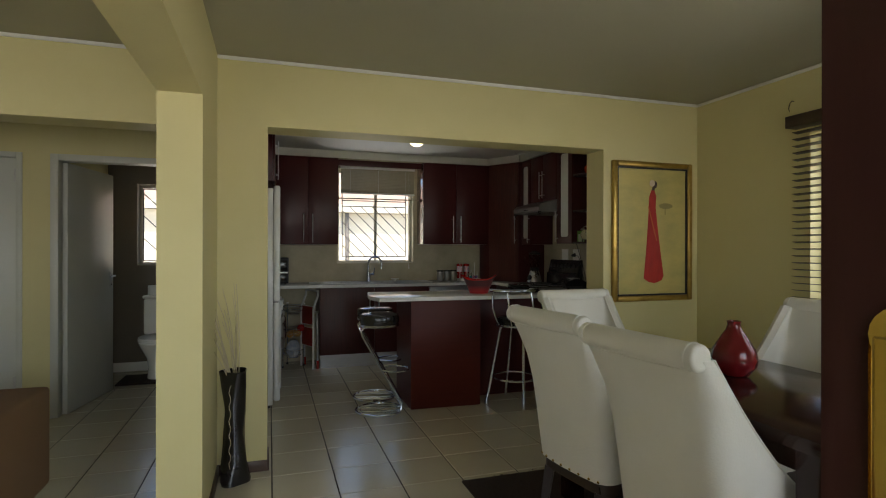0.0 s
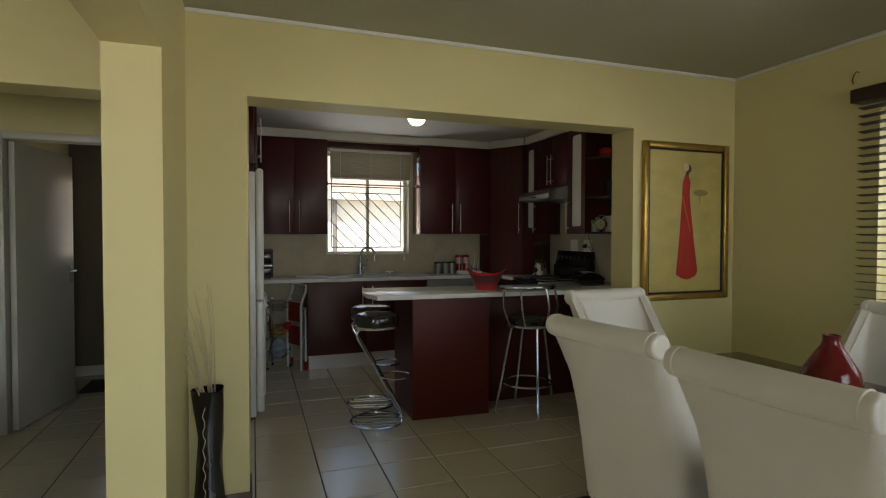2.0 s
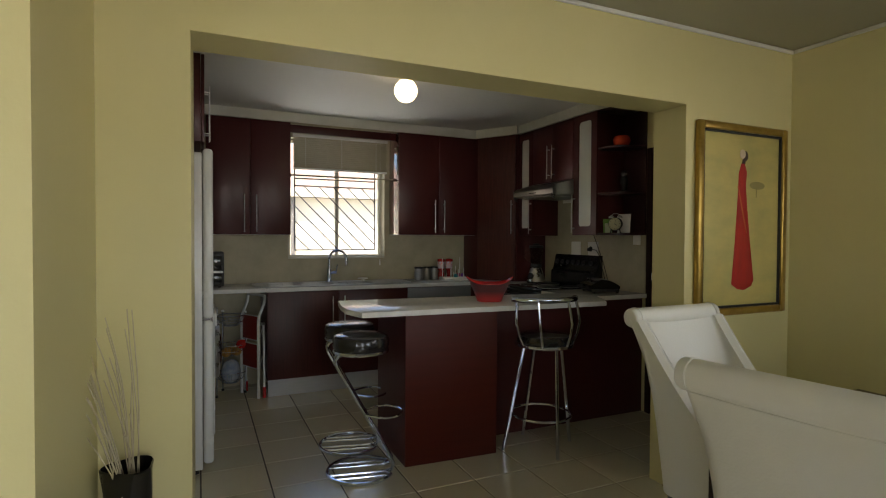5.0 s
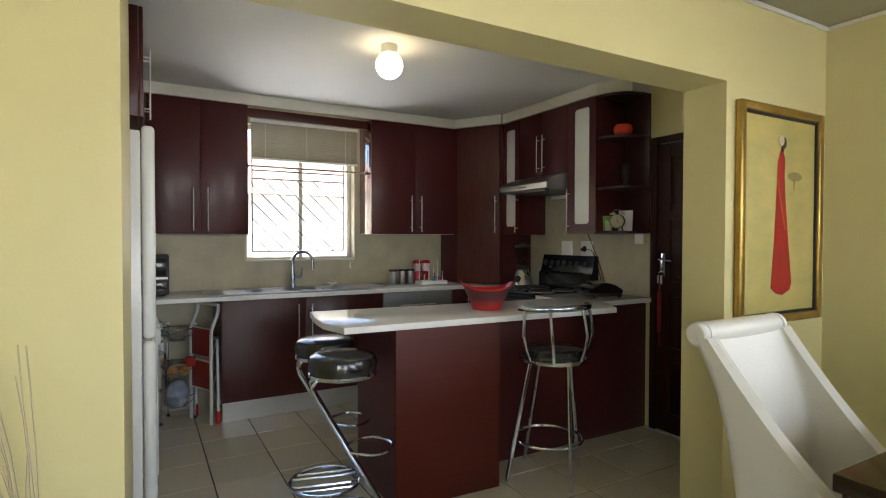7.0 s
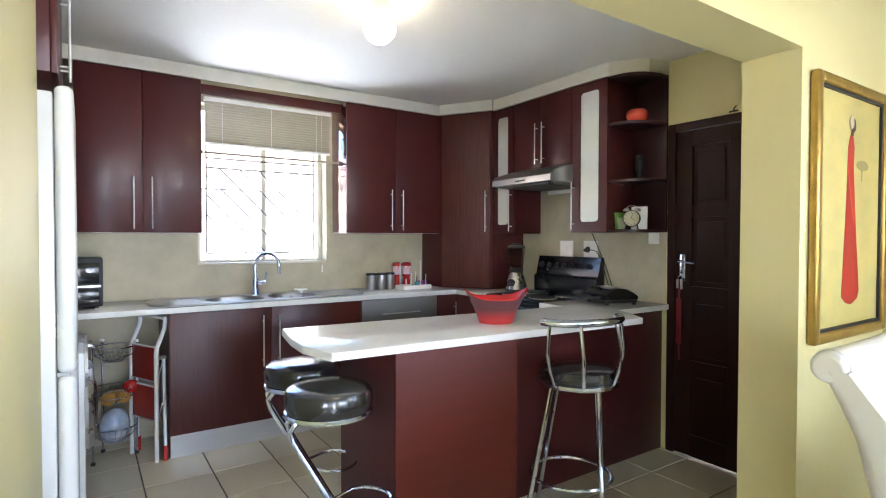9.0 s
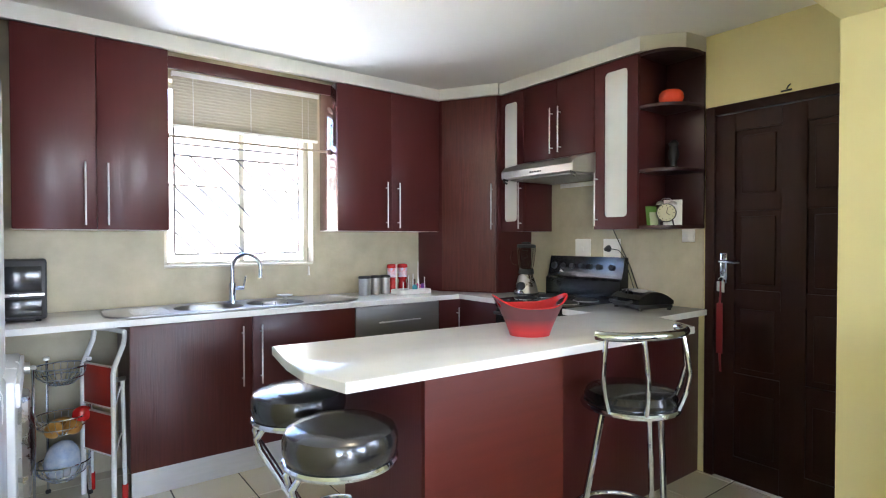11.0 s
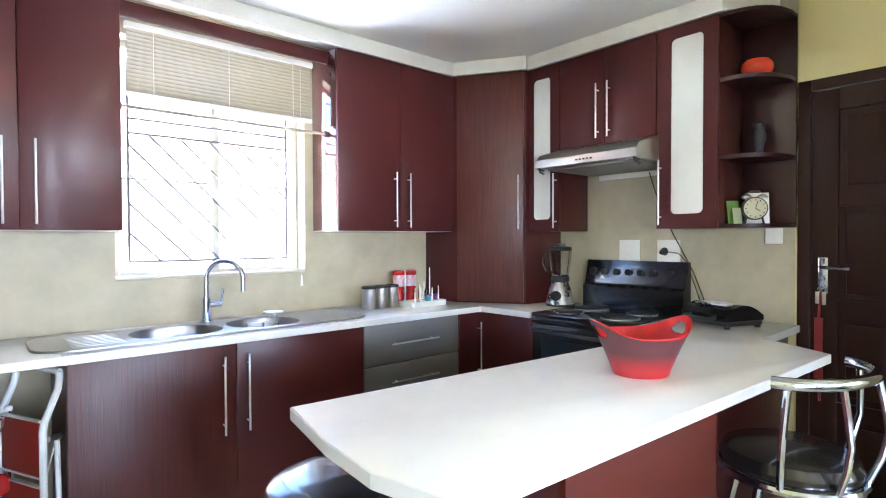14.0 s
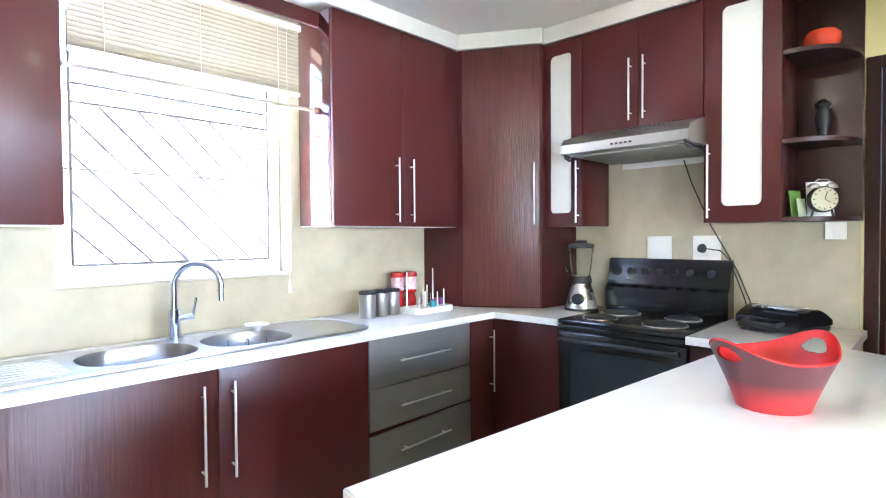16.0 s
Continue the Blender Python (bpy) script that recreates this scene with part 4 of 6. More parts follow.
for i in range(1, 17):
    a = radians(180 - 190 * i / 16)
    d = 0.088 + 0.088 * math.cos(a)
    pts.append((1.218 + dirx * d, 6.845 + diry * d, zt + 0.212 + 0.088 * math.sin(a)))
pts.append((pts[-1][0], pts[-1][1], pts[-1][2] - 0.045))
part("spout", tube(bmesh.new(), pts, 0.012, 12), CHROME, tp)
b2 = bmesh.new()
rod(b2, (1.228, 6.84, zt + 0.085), (1.283, 6.815, zt + 0.09), 0.012)
rod(b2, (1.278, 6.817, zt + 0.09), (1.290, 6.811, zt + 0.165), 0.006)
part("lever", b2, CHROME, tp)
sp = solid("sink_plug", lathe(bmesh.new(), [(0.012, 0), (0.016, 0.02), (0.05, 0.026), (0.052, 0.032), (0.01, 0.036)], (1.535, 6.795, zt)), WHITEPLASTIC,
           "white plastic plug lying beside the sink bowl", "sink plug", base=(1.535, 6.795, zt))


for gx, gy, gh in ((1.375, 6.63, 0.155), (1.455, 6.64, 0.150)):
    gb_ = lathe(bmesh.new(), [(0.030, 0), (0.034, 0.004), (0.040, gh), (0.037, gh), (0.032, 0.012), (0.006, 0.010)], (gx, gy, zt - 0.149), 24)
    solid("drinking_glass", gb_, CLEAR, "clear drinking glass standing in the sink bowl", "glass", "glasses in the sink", base=(gx, gy, zt - 0.149))


# ---- cooker and hood ----
ck = thing("cooker", (3.0, 5.72, 0), "black freestanding electric cooker with four plates", "cooker")
FX = 2.69
part("body", obox(FX + 0.025, EAST - 0.03, S0 + 0.004, S1 - 0.004, 0.06, TOP - 0.02, 0.004), BLACK, ck)
part("hob", obox(FX, EAST - 0.10, S0, S1, TOP - 0.019, TOP + 0.004, 0.006), BLACK, ck)
for x, y, r in ((2.83, 5.57, 0.09), (2.83, 5.88, 0.075), (3.05, 5.57, 0.075), (3.05, 5.88, 0.09)):
    p = part("hot_plate", lathe(bmesh.new(), [(r, 0), (r, 0.008), (r - 0.008, 0.012), (0.02, 0.012), (0.015, 0.010)], (x, y, TOP + 0.0045)), BLACKMAT, ck)
    part("trim_ring", tube(bmesh.new(), arc((x, y, TOP + 0.006), r + 0.006, 0, 345, 24), 0.003, 6), STEEL, p)
bg = prism(bmesh.new(), [(0, 0), (0.09, 0), (0.09, 0.285), (0.055, 0.285), (0.022, 0.15), (0.022, 0.145), (0, 0.13)], 0, S1 - S0 + 0.01)
bg.transform(Matrix.Translation((EAST - 0.10, S1 + 0.005, TOP - 0.005)) @ Matrix(((1, 0, 0, 0), (0, 0, -1, 0), (0, 1, 0, 0), (0, 0, 0, 1))))
bgo = part("back_panel", bg, BLACK, ck)
for i, y in enumerate((5.985, 5.905, 5.825, 5.75, 5.675, 5.60, 5.50)):
    k = bmesh.new()
    zc = TOP + 0.21
    xk = EAST - 0.10 + 0.042
    r = 0.021 if i else 0.026
    rod(k, (xk, y, zc), (xk - 0.020, y, zc + 0.005), r, 16, r * 0.85)
    part("knob", k, BLACKMAT, bgo)
    if i > 1:
        part("mark", obox(xk - 0.0135, xk - 0.0125, y - 0.004, y + 0.004, zc - 0.048, zc - 0.041), WHITEPLASTIC, bgo)
bdg = prism(bmesh.new(), [(0, 0), (0.05, 0), (0.018, 0.028)], 0, 0.002)
bdg.transform(Matrix.Translation((EAST - 0.10 + 0.030, 5.94, TOP + 0.162)) @ Matrix(((0, 0, -1, 0), (-1, 0, 0, 0), (0, 1, 0, 0), (0, 0, 0, 1))))
part("badge", bdg, STEEL, bgo, "small grey triangular badge")
od = part("oven_door", obox(FX, FX + 0.024, S0 + 0.006, S1 - 0.006, 0.30, TOP - 0.055, 0.004), BLACK, ck)
part("window", obox(FX - 0.002, FX, S0 + 0.07, S1 - 0.07, 0.42, TOP - 0.13, 0.0), material("dark_oven_glass", (0.03, 0.04, 0.045), 0.06, second=(0.025, 0.033, 0.04), scale=2), od, "dark oven glass")
hb = bmesh.new()
rod(hb, (FX - 0.035, S0 + 0.03, TOP - 0.085), (FX - 0.035, S1 - 0.03, TOP - 0.085), 0.011)
for y in (S0 + 0.05, S1 - 0.05):
    rod(hb, (FX, y, TOP - 0.085), (FX - 0.035, y, TOP - 0.085), 0.007)
part("handle", hb, BLACKMAT, od)
part("drawer", obox(FX + 0.002, FX + 0.024, S0 + 0.006, S1 - 0.006, 0.08, 0.29, 0.004), BLACK, ck)
part("trim", obox(FX - 0.001, FX + 0.02, S0 + 0.002, S1 - 0.002, TOP - 0.048, TOP - 0.024, 0.002), BLACK, ck)
for x in (2.76, 3.2):
    for y in (S0 + 0.05, S1 - 0.05):
        part("foot", rod(bmesh.new(), (x, y, 0), (x, y, 0.06), 0.02), BLACKMAT, ck)

hd = thing("cooker_hood", (3.0, 5.75, 1.72), "brushed steel cooker hood under the wall cabinet", "cooker hood")
sec = [(EAST - 0.006, 1.755), (2.79, 1.735), (2.775, 1.742), (2.775, 1.785), (2.80, 1.815), (RF - 0.0, 1.868), (EAST - 0.006, 1.868)]
hm = bmesh.new()
lo = [hm.verts.new((x, 5.452, z)) for x, z in sec]
hi = [hm.verts.new((x, 6.062, z)) for x, z in sec]
hm.faces.new(lo)
hm.faces.new(hi[::-1])
for i in range(len(sec)):
    j = (i + 1) % len(sec)
    hm.faces.new((lo[i], lo[j], hi[j], hi[i]))
hbody = part("hood_body", hm, SATIN, hd)
part("grease_filter", obox(2.82, EAST - 0.05, 5.49, 6.02, 1.728, 1.736, 0.001), material("grey_mesh_filter", (0.35, 0.35, 0.33), 0.5, 0.6, scale=90, second=(0.22, 0.22, 0.21), bump=0.5, bump_scale=400), hd)
for i in range(5):
    part("button", obox(2.770, 2.776, 5.70 + i * 0.022, 5.712 + i * 0.022, 1.758, 1.766, 0.001), BLACKMAT, hbody)
for i in range(16):
    y = 5.58 + i * 0.022
    part("vent_slot", obox(2.905, 2.925, y, y + 0.012, 1.846, 1.8485), BLACKMAT, hbody)
for y in (5.47, 6.045):
    cl = bmesh.new()
    tube(cl, [(2.78, y, 1.742), (2.77, y - 0.012, 1.72), (2.785, y - 0.03, 1.705)], 0.006, 6)
    tube(cl, [(2.775, y, 1.74), (2.80, y - 0.02, 1.725)], 0.006, 6)
    part("clip", cl, BLACKMAT, hd)
for off, lab in ((0.0, "black power cord hanging from the hood"), (0.016, "second black cord beside the socket")):
    cord = [(5.649, 1.72), (5.61, 1.60), (5.55, 1.46), (5.518, 1.385), (5.45, 1.26), (5.398, 1.165), (5.345, 1.03), (5.325, 0.97)]
    if off:
        cord = [(5.53, 1.27), (5.47, 1.262), (5.43, 1.22), (5.385, 1.10), (5.36, 1.03), (5.345, 0.97)]
    solid("lead", tube(bmesh.new(), [(EAST - 0.02 - off, y, z) for y, z in cord] + [(EAST - 0.06 - off, cord[-1][0] - 0.03, TOP + 0.005)], 0.003, 6), BLACKMAT, lab, "cable", base=(EAST - 0.05, 5.30, TOP))
solid("plaster_patch", obox(EAST - 0.012, EAST - 0.005, 5.47, 5.98, 1.70, 1.73, 0.002), WHITEPLASTIC, "unpainted strip of white plaster under the hood", "trim", "structure")


def socket(y0, y1, z0, z1, kind_, label):
    s = thing("wall_socket" if kind_ else "light_switch", (EAST - 0.005, (y0 + y1) / 2, z0), label, "socket" if kind_ else "switch")
    p = part("plate", obox(EAST - 0.016, EAST - 0.005, y0, y1, z0, z1, 0.003), WHITEPLASTIC, s)
    yc, zc = (y0 + y1) / 2, (z0 + z1) / 2
    part("rocker", obox(EAST - 0.020, EAST - 0.0165, yc - 0.008, yc + 0.008, zc - 0.02, zc + 0.016, 0.002), WHITEPLASTIC, p)
    if kind_ == 2:
        pg = bmesh.new()
        rod(pg, (EAST - 0.017, yc + 0.02, zc), (EAST - 0.055, yc + 0.02, zc - 0.005), 0.024, 12, 0.012)
        part("plug", pg, BLACKMAT, s, "black three-pin plug")
        rg = tube(bmesh.new(), arc((EAST - 0.0175, yc - 0.028, zc), 0.02, 0, 340, 16, "x"), 0.0018, 5)
        part("outlet_ring", rg, WHITEPLASTIC, p)
    return s


socket(5.711, 5.839, 1.207, 1.335, 0, "white isolator switch above the cooker")
socket(5.474, 5.604, 1.207, 1.335, 2, "white wall socket with a black plug above the cooker")
socket(4.979, 5.055, 1.316, 1.392, 1, "small white switch plate under the shelves")

hk = bmesh.new()
tube(hk, [(EAST - 0.001, 4.51, 2.082), (EAST - 0.016, 4.508, 2.088), (EAST - 0.020, 4.50, 2.10), (EAST - 0.014, 4.492, 2.11)], 0.004, 6)
rod(hk, (EAST, 4.54, 2.084), (EAST - 0.004, 4.49, 2.084), 0.005, 6)
solid("wall_hook", hk, BLACKMAT, "small dark metal hook above the back door", "hook", base=(EAST, 4.51, 2.08))
hk = tube(bmesh.new(), [(EAST - 0.001, 3.02, 2.23), (EAST - 0.012, 3.02, 2.25), (EAST - 0.010, 3.012, 2.28), (EAST - 0.006, 3.0, 2.295), (EAST - 0.008, 2.985, 2.285)], 0.0025, 6)
solid("wire_loop", hk, BLACKMAT, "thin dark wire loop on the wall above the blind", "wire", base=(EAST, 3.02, 2.23))

# ---- fridge corner ----
fg = thing("fridge_freezer", (-0.15, 5.37, 0), "white two-door fridge freezer with rounded doors", "fridge")
part("body", obox(-0.47, 0.11, 5.085, 5.655, 0.03, 1.84, 0.008), WHITE, fg)
for z0_, z1_ in ((0.895, 1.865), (0.06, 0.885)):
    d = part("door", obox(0.113, 0.168, 5.08, 5.66, z0_, z1_, 0.022, 4), WHITE, fg)
part("grip", obox(0.112, 0.150, 5.10, 5.64, 0.883, 0.897), GREYDRAW, fg, "recessed grey grip between the doors")
for x in (-0.42, 0.07):
    for y in (5.13, 5.61):
        part("foot", rod(bmesh.new(), (x, y, 0), (x, y, 0.032), 0.02), BLACKMAT, fg)
fc = thing("wall_cabinet", (-0.2, 5.37, 1.90), "maroon wall cabinet above the fridge", "kitchen cabinet", "wall cabinets")
part("body", obox(WEST_K + 0.001, 0.105, 5.075, 5.66, 1.90, 2.39, 0.001), MAROON, fc)
for a, b, hy in ((5.075, 5.366, 5.335), (5.368, 5.66, 5.40)):
    d = part("door", obox(0.107, 0.125, a, b, 1.898, 2.388, 0.002), MAROON, fc)
    bar_handle((0.125, hy, 1.95), (0.125, hy, 2.28), d, (0.03, 0, 0))
wm = thing("washing_machine", (-0.1, 6.0, 0), "white front-loading washing machine between fridge and worktop", "washing machine")
part("body", obox(-0.41, 0.19, 5.70, 6.29, 0.012, 0.85, 0.012), WHITE, wm)
part("door_ring", tube(bmesh.new(), arc((0.20, 6.0, 0.545), 0.185, 0, 352.5, 47, "x"), 0.026, 8, True), STEEL, wm, "silver door ring")
dg = lathe(bmesh.new(), [(0.165, 0), (0.155, 0.02), (0.10, 0.045), (0.01, 0.05)], (0, 0, 0))
dg.transform(Matrix.Translation((0.192, 6.0, 0.545)) @ Matrix.Rotation(radians(90), 4, "Y"))
part("door_glass", dg, BLACK, wm)
part("control_panel", obox(0.188, 0.202, 5.71, 6.28, 0.755, 0.84, 0.004), WHITEPLASTIC, wm)
part("programme_knob", rod(bmesh.new(), (0.20, 6.18, 0.80), (0.222, 6.18, 0.80), 0.025, 16), STEEL, wm)
for x in (-0.35, 0.14):
    for y in (5.76, 6.23):
        part("foot", rod(bmesh.new(), (x, y, 0), (x, y, 0.014), 0.02), BLACKMAT, wm)


def ring(bm, c, rx, ry, r=0.003, n=28):
    return tube(bm, [(c[0] + rx * math.cos(2 * math.pi * i / n), c[1] + ry * math.sin(2 * math.pi * i / n), c[2]) for i in range(n)], r, 6, True)


vr = thing("vegetable_rack", (0.34, 6.75, 0), "three-tier chrome wire vegetable rack", "rack")
RX, RY = 0.34, 6.745
for x, y in ((0.225, 6.655), (0.280, 6.86), (0.457, 6.725)):
    p = part("post", rod(bmesh.new(), (x, y, 0.018), (x, y, 0.70), 0.006), CHROME, vr)
    part("cap", lathe(bmesh.new(), [(0.012, 0), (0.015, 0.006), (0.013, 0.016), (0.004, 0.020)], (x, y, 0.70)), WHITEPLASTIC, p)
    part("foot", lathe(bmesh.new(), [(0.012, 0), (0.013, 0.012), (0.007, 0.020)], (x, y, 0)), BLACKMAT, p)
for z in (0.685, 0.43, 0.19):
    bk = bmesh.new()
    ring(bk, (RX, RY, z), 0.122, 0.108, 0.004)
    bko = part("basket", bk, CHROME, vr)
    part("wire_hoop", ring(bmesh.new(), (RX, RY, z - 0.055), 0.098, 0.086, 0.003), CHROME, bko)
    part("wire_hoop", ring(bmesh.new(), (RX, RY, z - 0.09), 0.055, 0.05, 0.003), CHROME, bko)
    for i in range(24):
        a = 2 * math.pi * i / 24
        ca, sa = math.cos(a), math.sin(a)
        part("wire", tube(bmesh.new(), [(RX + 0.122 * ca, RY + 0.108 * sa, z), (RX + 0.115 * ca, RY + 0.10 * sa, z - 0.03), (RX + 0.098 * ca, RY + 0.086 * sa, z - 0.055), (RX + 0.055 * ca, RY + 0.05 * sa, z - 0.09), (RX + 0.01 * ca, RY + 0.01 * sa, z - 0.095)], 0.0018, 5), CHROME, bko)


def lump(c, r, mat, name, label, category, squash=(1, 1, 1), seed=0):
    bm_ = bmesh.new()
    bmesh.ops.create_icosphere(bm_, subdivisions=3, radius=r)
    for v_ in bm_.verts:
        v_.co *= 1 + 0.08 * noise.noise(v_.co * (2.0 / r) * 0.5 + Vector((seed, 0, 0)))
        v_.co = Vector((v_.co.x * squash[0], v_.co.y * squash[1], v_.co.z * squash[2]))
    bm_.transform(Matrix.Translation(c))
    return solid(name, bm_, mat, label, category, base=(c[0], c[1], c[2] - r * squash[2]))


ONION = material("golden_onion_skin", (0.50, 0.27, 0.05), 0.4, second=(0.36, 0.17, 0.03), scale=9, stretch=(3, 3, 0.5))
BAG = material("clear_plastic_bag", (0.55, 0.58, 0.60), 0.2, second=(0.25, 0.32, 0.45), scale=9, amount=0.3)
lump((RX - 0.035, RY - 0.02, 0.365), 0.043, ONION, "onion", "golden onion in the wire basket", "onion", (1, 1, 0.95), 1)
lump((RX + 0.045, RY - 0.03, 0.372), 0.042, ONION, "onion", "golden onion in the wire basket", "onion", (1, 1, 0.95), 2)
lump((RX + 0.0, RY + 0.045, 0.37), 0.045, ONION, "potato", "brown potato in the wire basket", "potato", (1.2, 0.9, 0.85), 3)
lump((RX + 0.085, RY - 0.05, 0.435), 0.05, RED, "red_packet", "crumpled red plastic packet in the basket", "packet", (0.9, 0.6, 0.8), 4)
lump((RX, RY - 0.01, 0.20), 0.085, BAG, "plastic_bag", "blue and white plastic bag in the lowest basket", "bag", (0.95, 0.8, 1.2), 5)

sl = thing("step_ladder", (0.49, 6.62, 0), "folded white step ladder with red treads leaning by the cabinet", "ladder")
LA, LU, LV = Vector((0.43, 6.74, 0)), Vector((0.432, -0.902, 0)), Vector((0.902, 0.432, 0))


def lp(u_, v_, z):
    """A place on the ladder: across its width, back from its front, up."""
    return tuple(LA + LU * u_ + LV * v_ + Vector((0, 0, z)))


for u_ in (0.0, 0.266):
    part("front_rail", tube(bmesh.new(), [lp(u_, 0.0, 0), lp(u_, 0, 0.35), lp(u_, 0, 0.655), lp(u_, 0.006, 0.69), lp(u_, 0.03, 0.745), lp(u_, 0.054, 0.80), lp(u_, 0.06, 0.835), lp(u_, 0.06, 0.862)], 0.0125, 10), WHITE, sl)
    uu = u_ + (0.012 if u_ else -0.012)
    part("rear_leg", tube(bmesh.new(), [lp(uu, 0.048, 0.012), lp(uu, 0.044, 0.40), lp(uu, 0.040, 0.63)], 0.010, 10), WHITE, sl)
    part("hinge_plate", rod(bmesh.new(), lp(uu, 0.012, 0.63), lp(uu, 0.052, 0.63), 0.013, 8), STEEL, sl, "steel hinge plate")
    part("foot", rod(bmesh.new(), lp(uu, 0.048, 0.0), lp(uu, 0.048, 0.09), 0.0145), RED, sl, "red rubber foot")
part("hand_rail", tube(bmesh.new(), [lp(0.0, 0.06, 0.862), lp(0.133, 0.06, 0.868), lp(0.266, 0.06, 0.862)], 0.0125, 10), WHITE, sl)
LR = Matrix.Translation(LA) @ Matrix(((LU.x, LV.x, 0, 0), (LU.y, LV.y, 0, 0), (0, 0, 1, 0), (0, 0, 0, 1)))
for z in (0.25, 0.49):
    b_ = box(bmesh.new(), 0.018, 0.248, -0.004, 0.008, z, z + 0.20, 0.004)
    b_.transform(LR)
    tr = part("tread", b_, REDMAT, sl, "red ribbed tread")
    for z_ in (z - 0.006, z + 0.20):
        b_ = box(bmesh.new(), 0.014, 0.252, -0.006, 0.010, z_, z_ + 0.006)
        b_.transform(LR)
        part("edge_strip", b_, WHITE, tr, "white metal edge")
    part("brace", rod(bmesh.new(), lp(0.262, 0.012, z + 0.01), lp(0.262, 0.04, z + 0.10), 0.004), STEEL, sl)

# ---- things on the worktop ----
ap = thing("mini_oven", (0.2, 6.74, TOP), "small black kitchen appliance at the end of the worktop", "appliance")
part("body", obox(0.02, 0.285, 6.62, 6.86, TOP + 0.012, TOP + 0.30, 0.012), BLACKMAT, ap)
part("front_panel", obox(0.04, 0.265, 6.612, 6.62, TOP + 0.15, TOP + 0.27, 0.003), BLACK, ap)
part("trim_strip", obox(0.03, 0.275, 6.611, 6.62, TOP + 0.125, TOP + 0.14, 0.002), STEEL, ap, "steel strip")
part("lower_door", obox(0.04, 0.265, 6.612, 6.62, TOP + 0.03, TOP + 0.115, 0.003), BLACK, ap)
for x in (0.05, 0.25):
    for y in (6.66, 6.82):
        part("foot", rod(bmesh.new(), (x, y, TOP), (x, y, TOP + 0.014), 0.012), BLACKMAT, ap)
for x, y, h in ((2.100, 6.755, 0.118), (2.190, 6.760, 0.118), (2.272, 6.765, 0.118)):
    t_ = thing("canister", (x, y, TOP), "brushed steel storage canister with a black lid", "canister", "kitchen canisters")
    r = 0.042 if x < 2.15 else 0.038
    part("tin", lathe(bmesh.new(), [(r - 0.002, 0), (r, 0.003), (r, h), (r - 0.002, h + 0.002)], (x, y, TOP)), SATIN, t_)
    part("lid", lathe(bmesh.new(), [(r + 0.001, 0), (r + 0.002, 0.003), (r + 0.002, 0.012), (r - 0.004, 0.016), (0.005, 0.016)], (x, y, TOP + h + 0.0025)), BLACKMAT, t_, "black plastic lid")
LABEL = material("printed_bottle_label", (0.55, 0.60, 0.72), 0.4, second=(0.70, 0.20, 0.18), scale=30, amount=0.2)
for x, y in ((2.395, 6.865), (2.485, 6.86)):
    t_ = thing("baby_bottle", (x, y, TOP), "red plastic cup with printed band and red lid", "bottle", "red bottles")
    part("cup", lathe(bmesh.new(), [(0.030, 0), (0.033, 0.005), (0.032, 0.06), (0.026, 0.075), (0.026, 0.09), (0.034, 0.095), (0.035, 0.11)], (x, y, TOP)), RED, t_)
    part("band", lathe(bmesh.new(), [(0.035, 0.111), (0.036, 0.115), (0.037, 0.178), (0.035, 0.181)], (x, y, TOP)), LABEL, t_, "printed pale band")
    part("lid", lathe(bmesh.new(), [(0.037, 0.1815), (0.039, 0.187), (0.037, 0.207), (0.02, 0.212)], (x, y, TOP)), RED, t_)
tr = thing("bottle_drying_rack", (2.47, 6.72, TOP), "white plastic drying rack with pegs", "drying rack")
part("tray", prism(bmesh.new(), rounded(2.325, 2.60, 6.63, 6.78, 0.02), TOP, TOP + 0.03, 0.004), WHITEPLASTIC, tr)
for i, (x, y, h) in enumerate(((2.36, 6.75, 0.19), (2.41, 6.66, 0.09), (2.45, 6.72, 0.10), (2.50, 6.66, 0.08), (2.555, 6.75, 0.20), (2.56, 6.67, 0.09), (2.365, 6.66, 0.06), (2.51, 6.75, 0.11))):
    part("peg", rod(bmesh.new(), (x, y, TOP + 0.028), (x, y, TOP + 0.028 + h), 0.0045, 8, 0.003), WHITEPLASTIC, tr)
TEAL = material("teal_plastic", (0.05, 0.32, 0.38), 0.35)
PURPLE = material("purple_plastic", (0.22, 0.06, 0.36), 0.35)
PINK = material("magenta_plastic", (0.50, 0.04, 0.20), 0.35)
for c_, m_, nm in (((2.47, 6.665, TOP + 0.045), TEAL, "teal"), ((2.515, 6.69, TOP + 0.05), PINK, "magenta"), ((2.565, 6.70, TOP + 0.047), PURPLE, "purple")):
    solid("pacifier", lathe(bmesh.new(), [(0.018, -0.015), (0.02, -0.01), (0.018, 0.012), (0.008, 0.02)], c_), m_, nm + " plastic pacifier on the drying rack", "pacifier", "pacifiers on the rack", base=(c_[0], c_[1], c_[2] - 0.015))
gl = lathe(bmesh.new(), [(0.026, 0), (0.03, 0.05), (0.031, 0.07), (0.029, 0.07), (0.027, 0.05), (0.024, 0.004)], (2.47, 6.715, TOP + 0.031))
solid("drinking_glass", gl, CLEAR, "clear glass on the drying rack", "glass", base=(2.47, 6.715, TOP + 0.031))

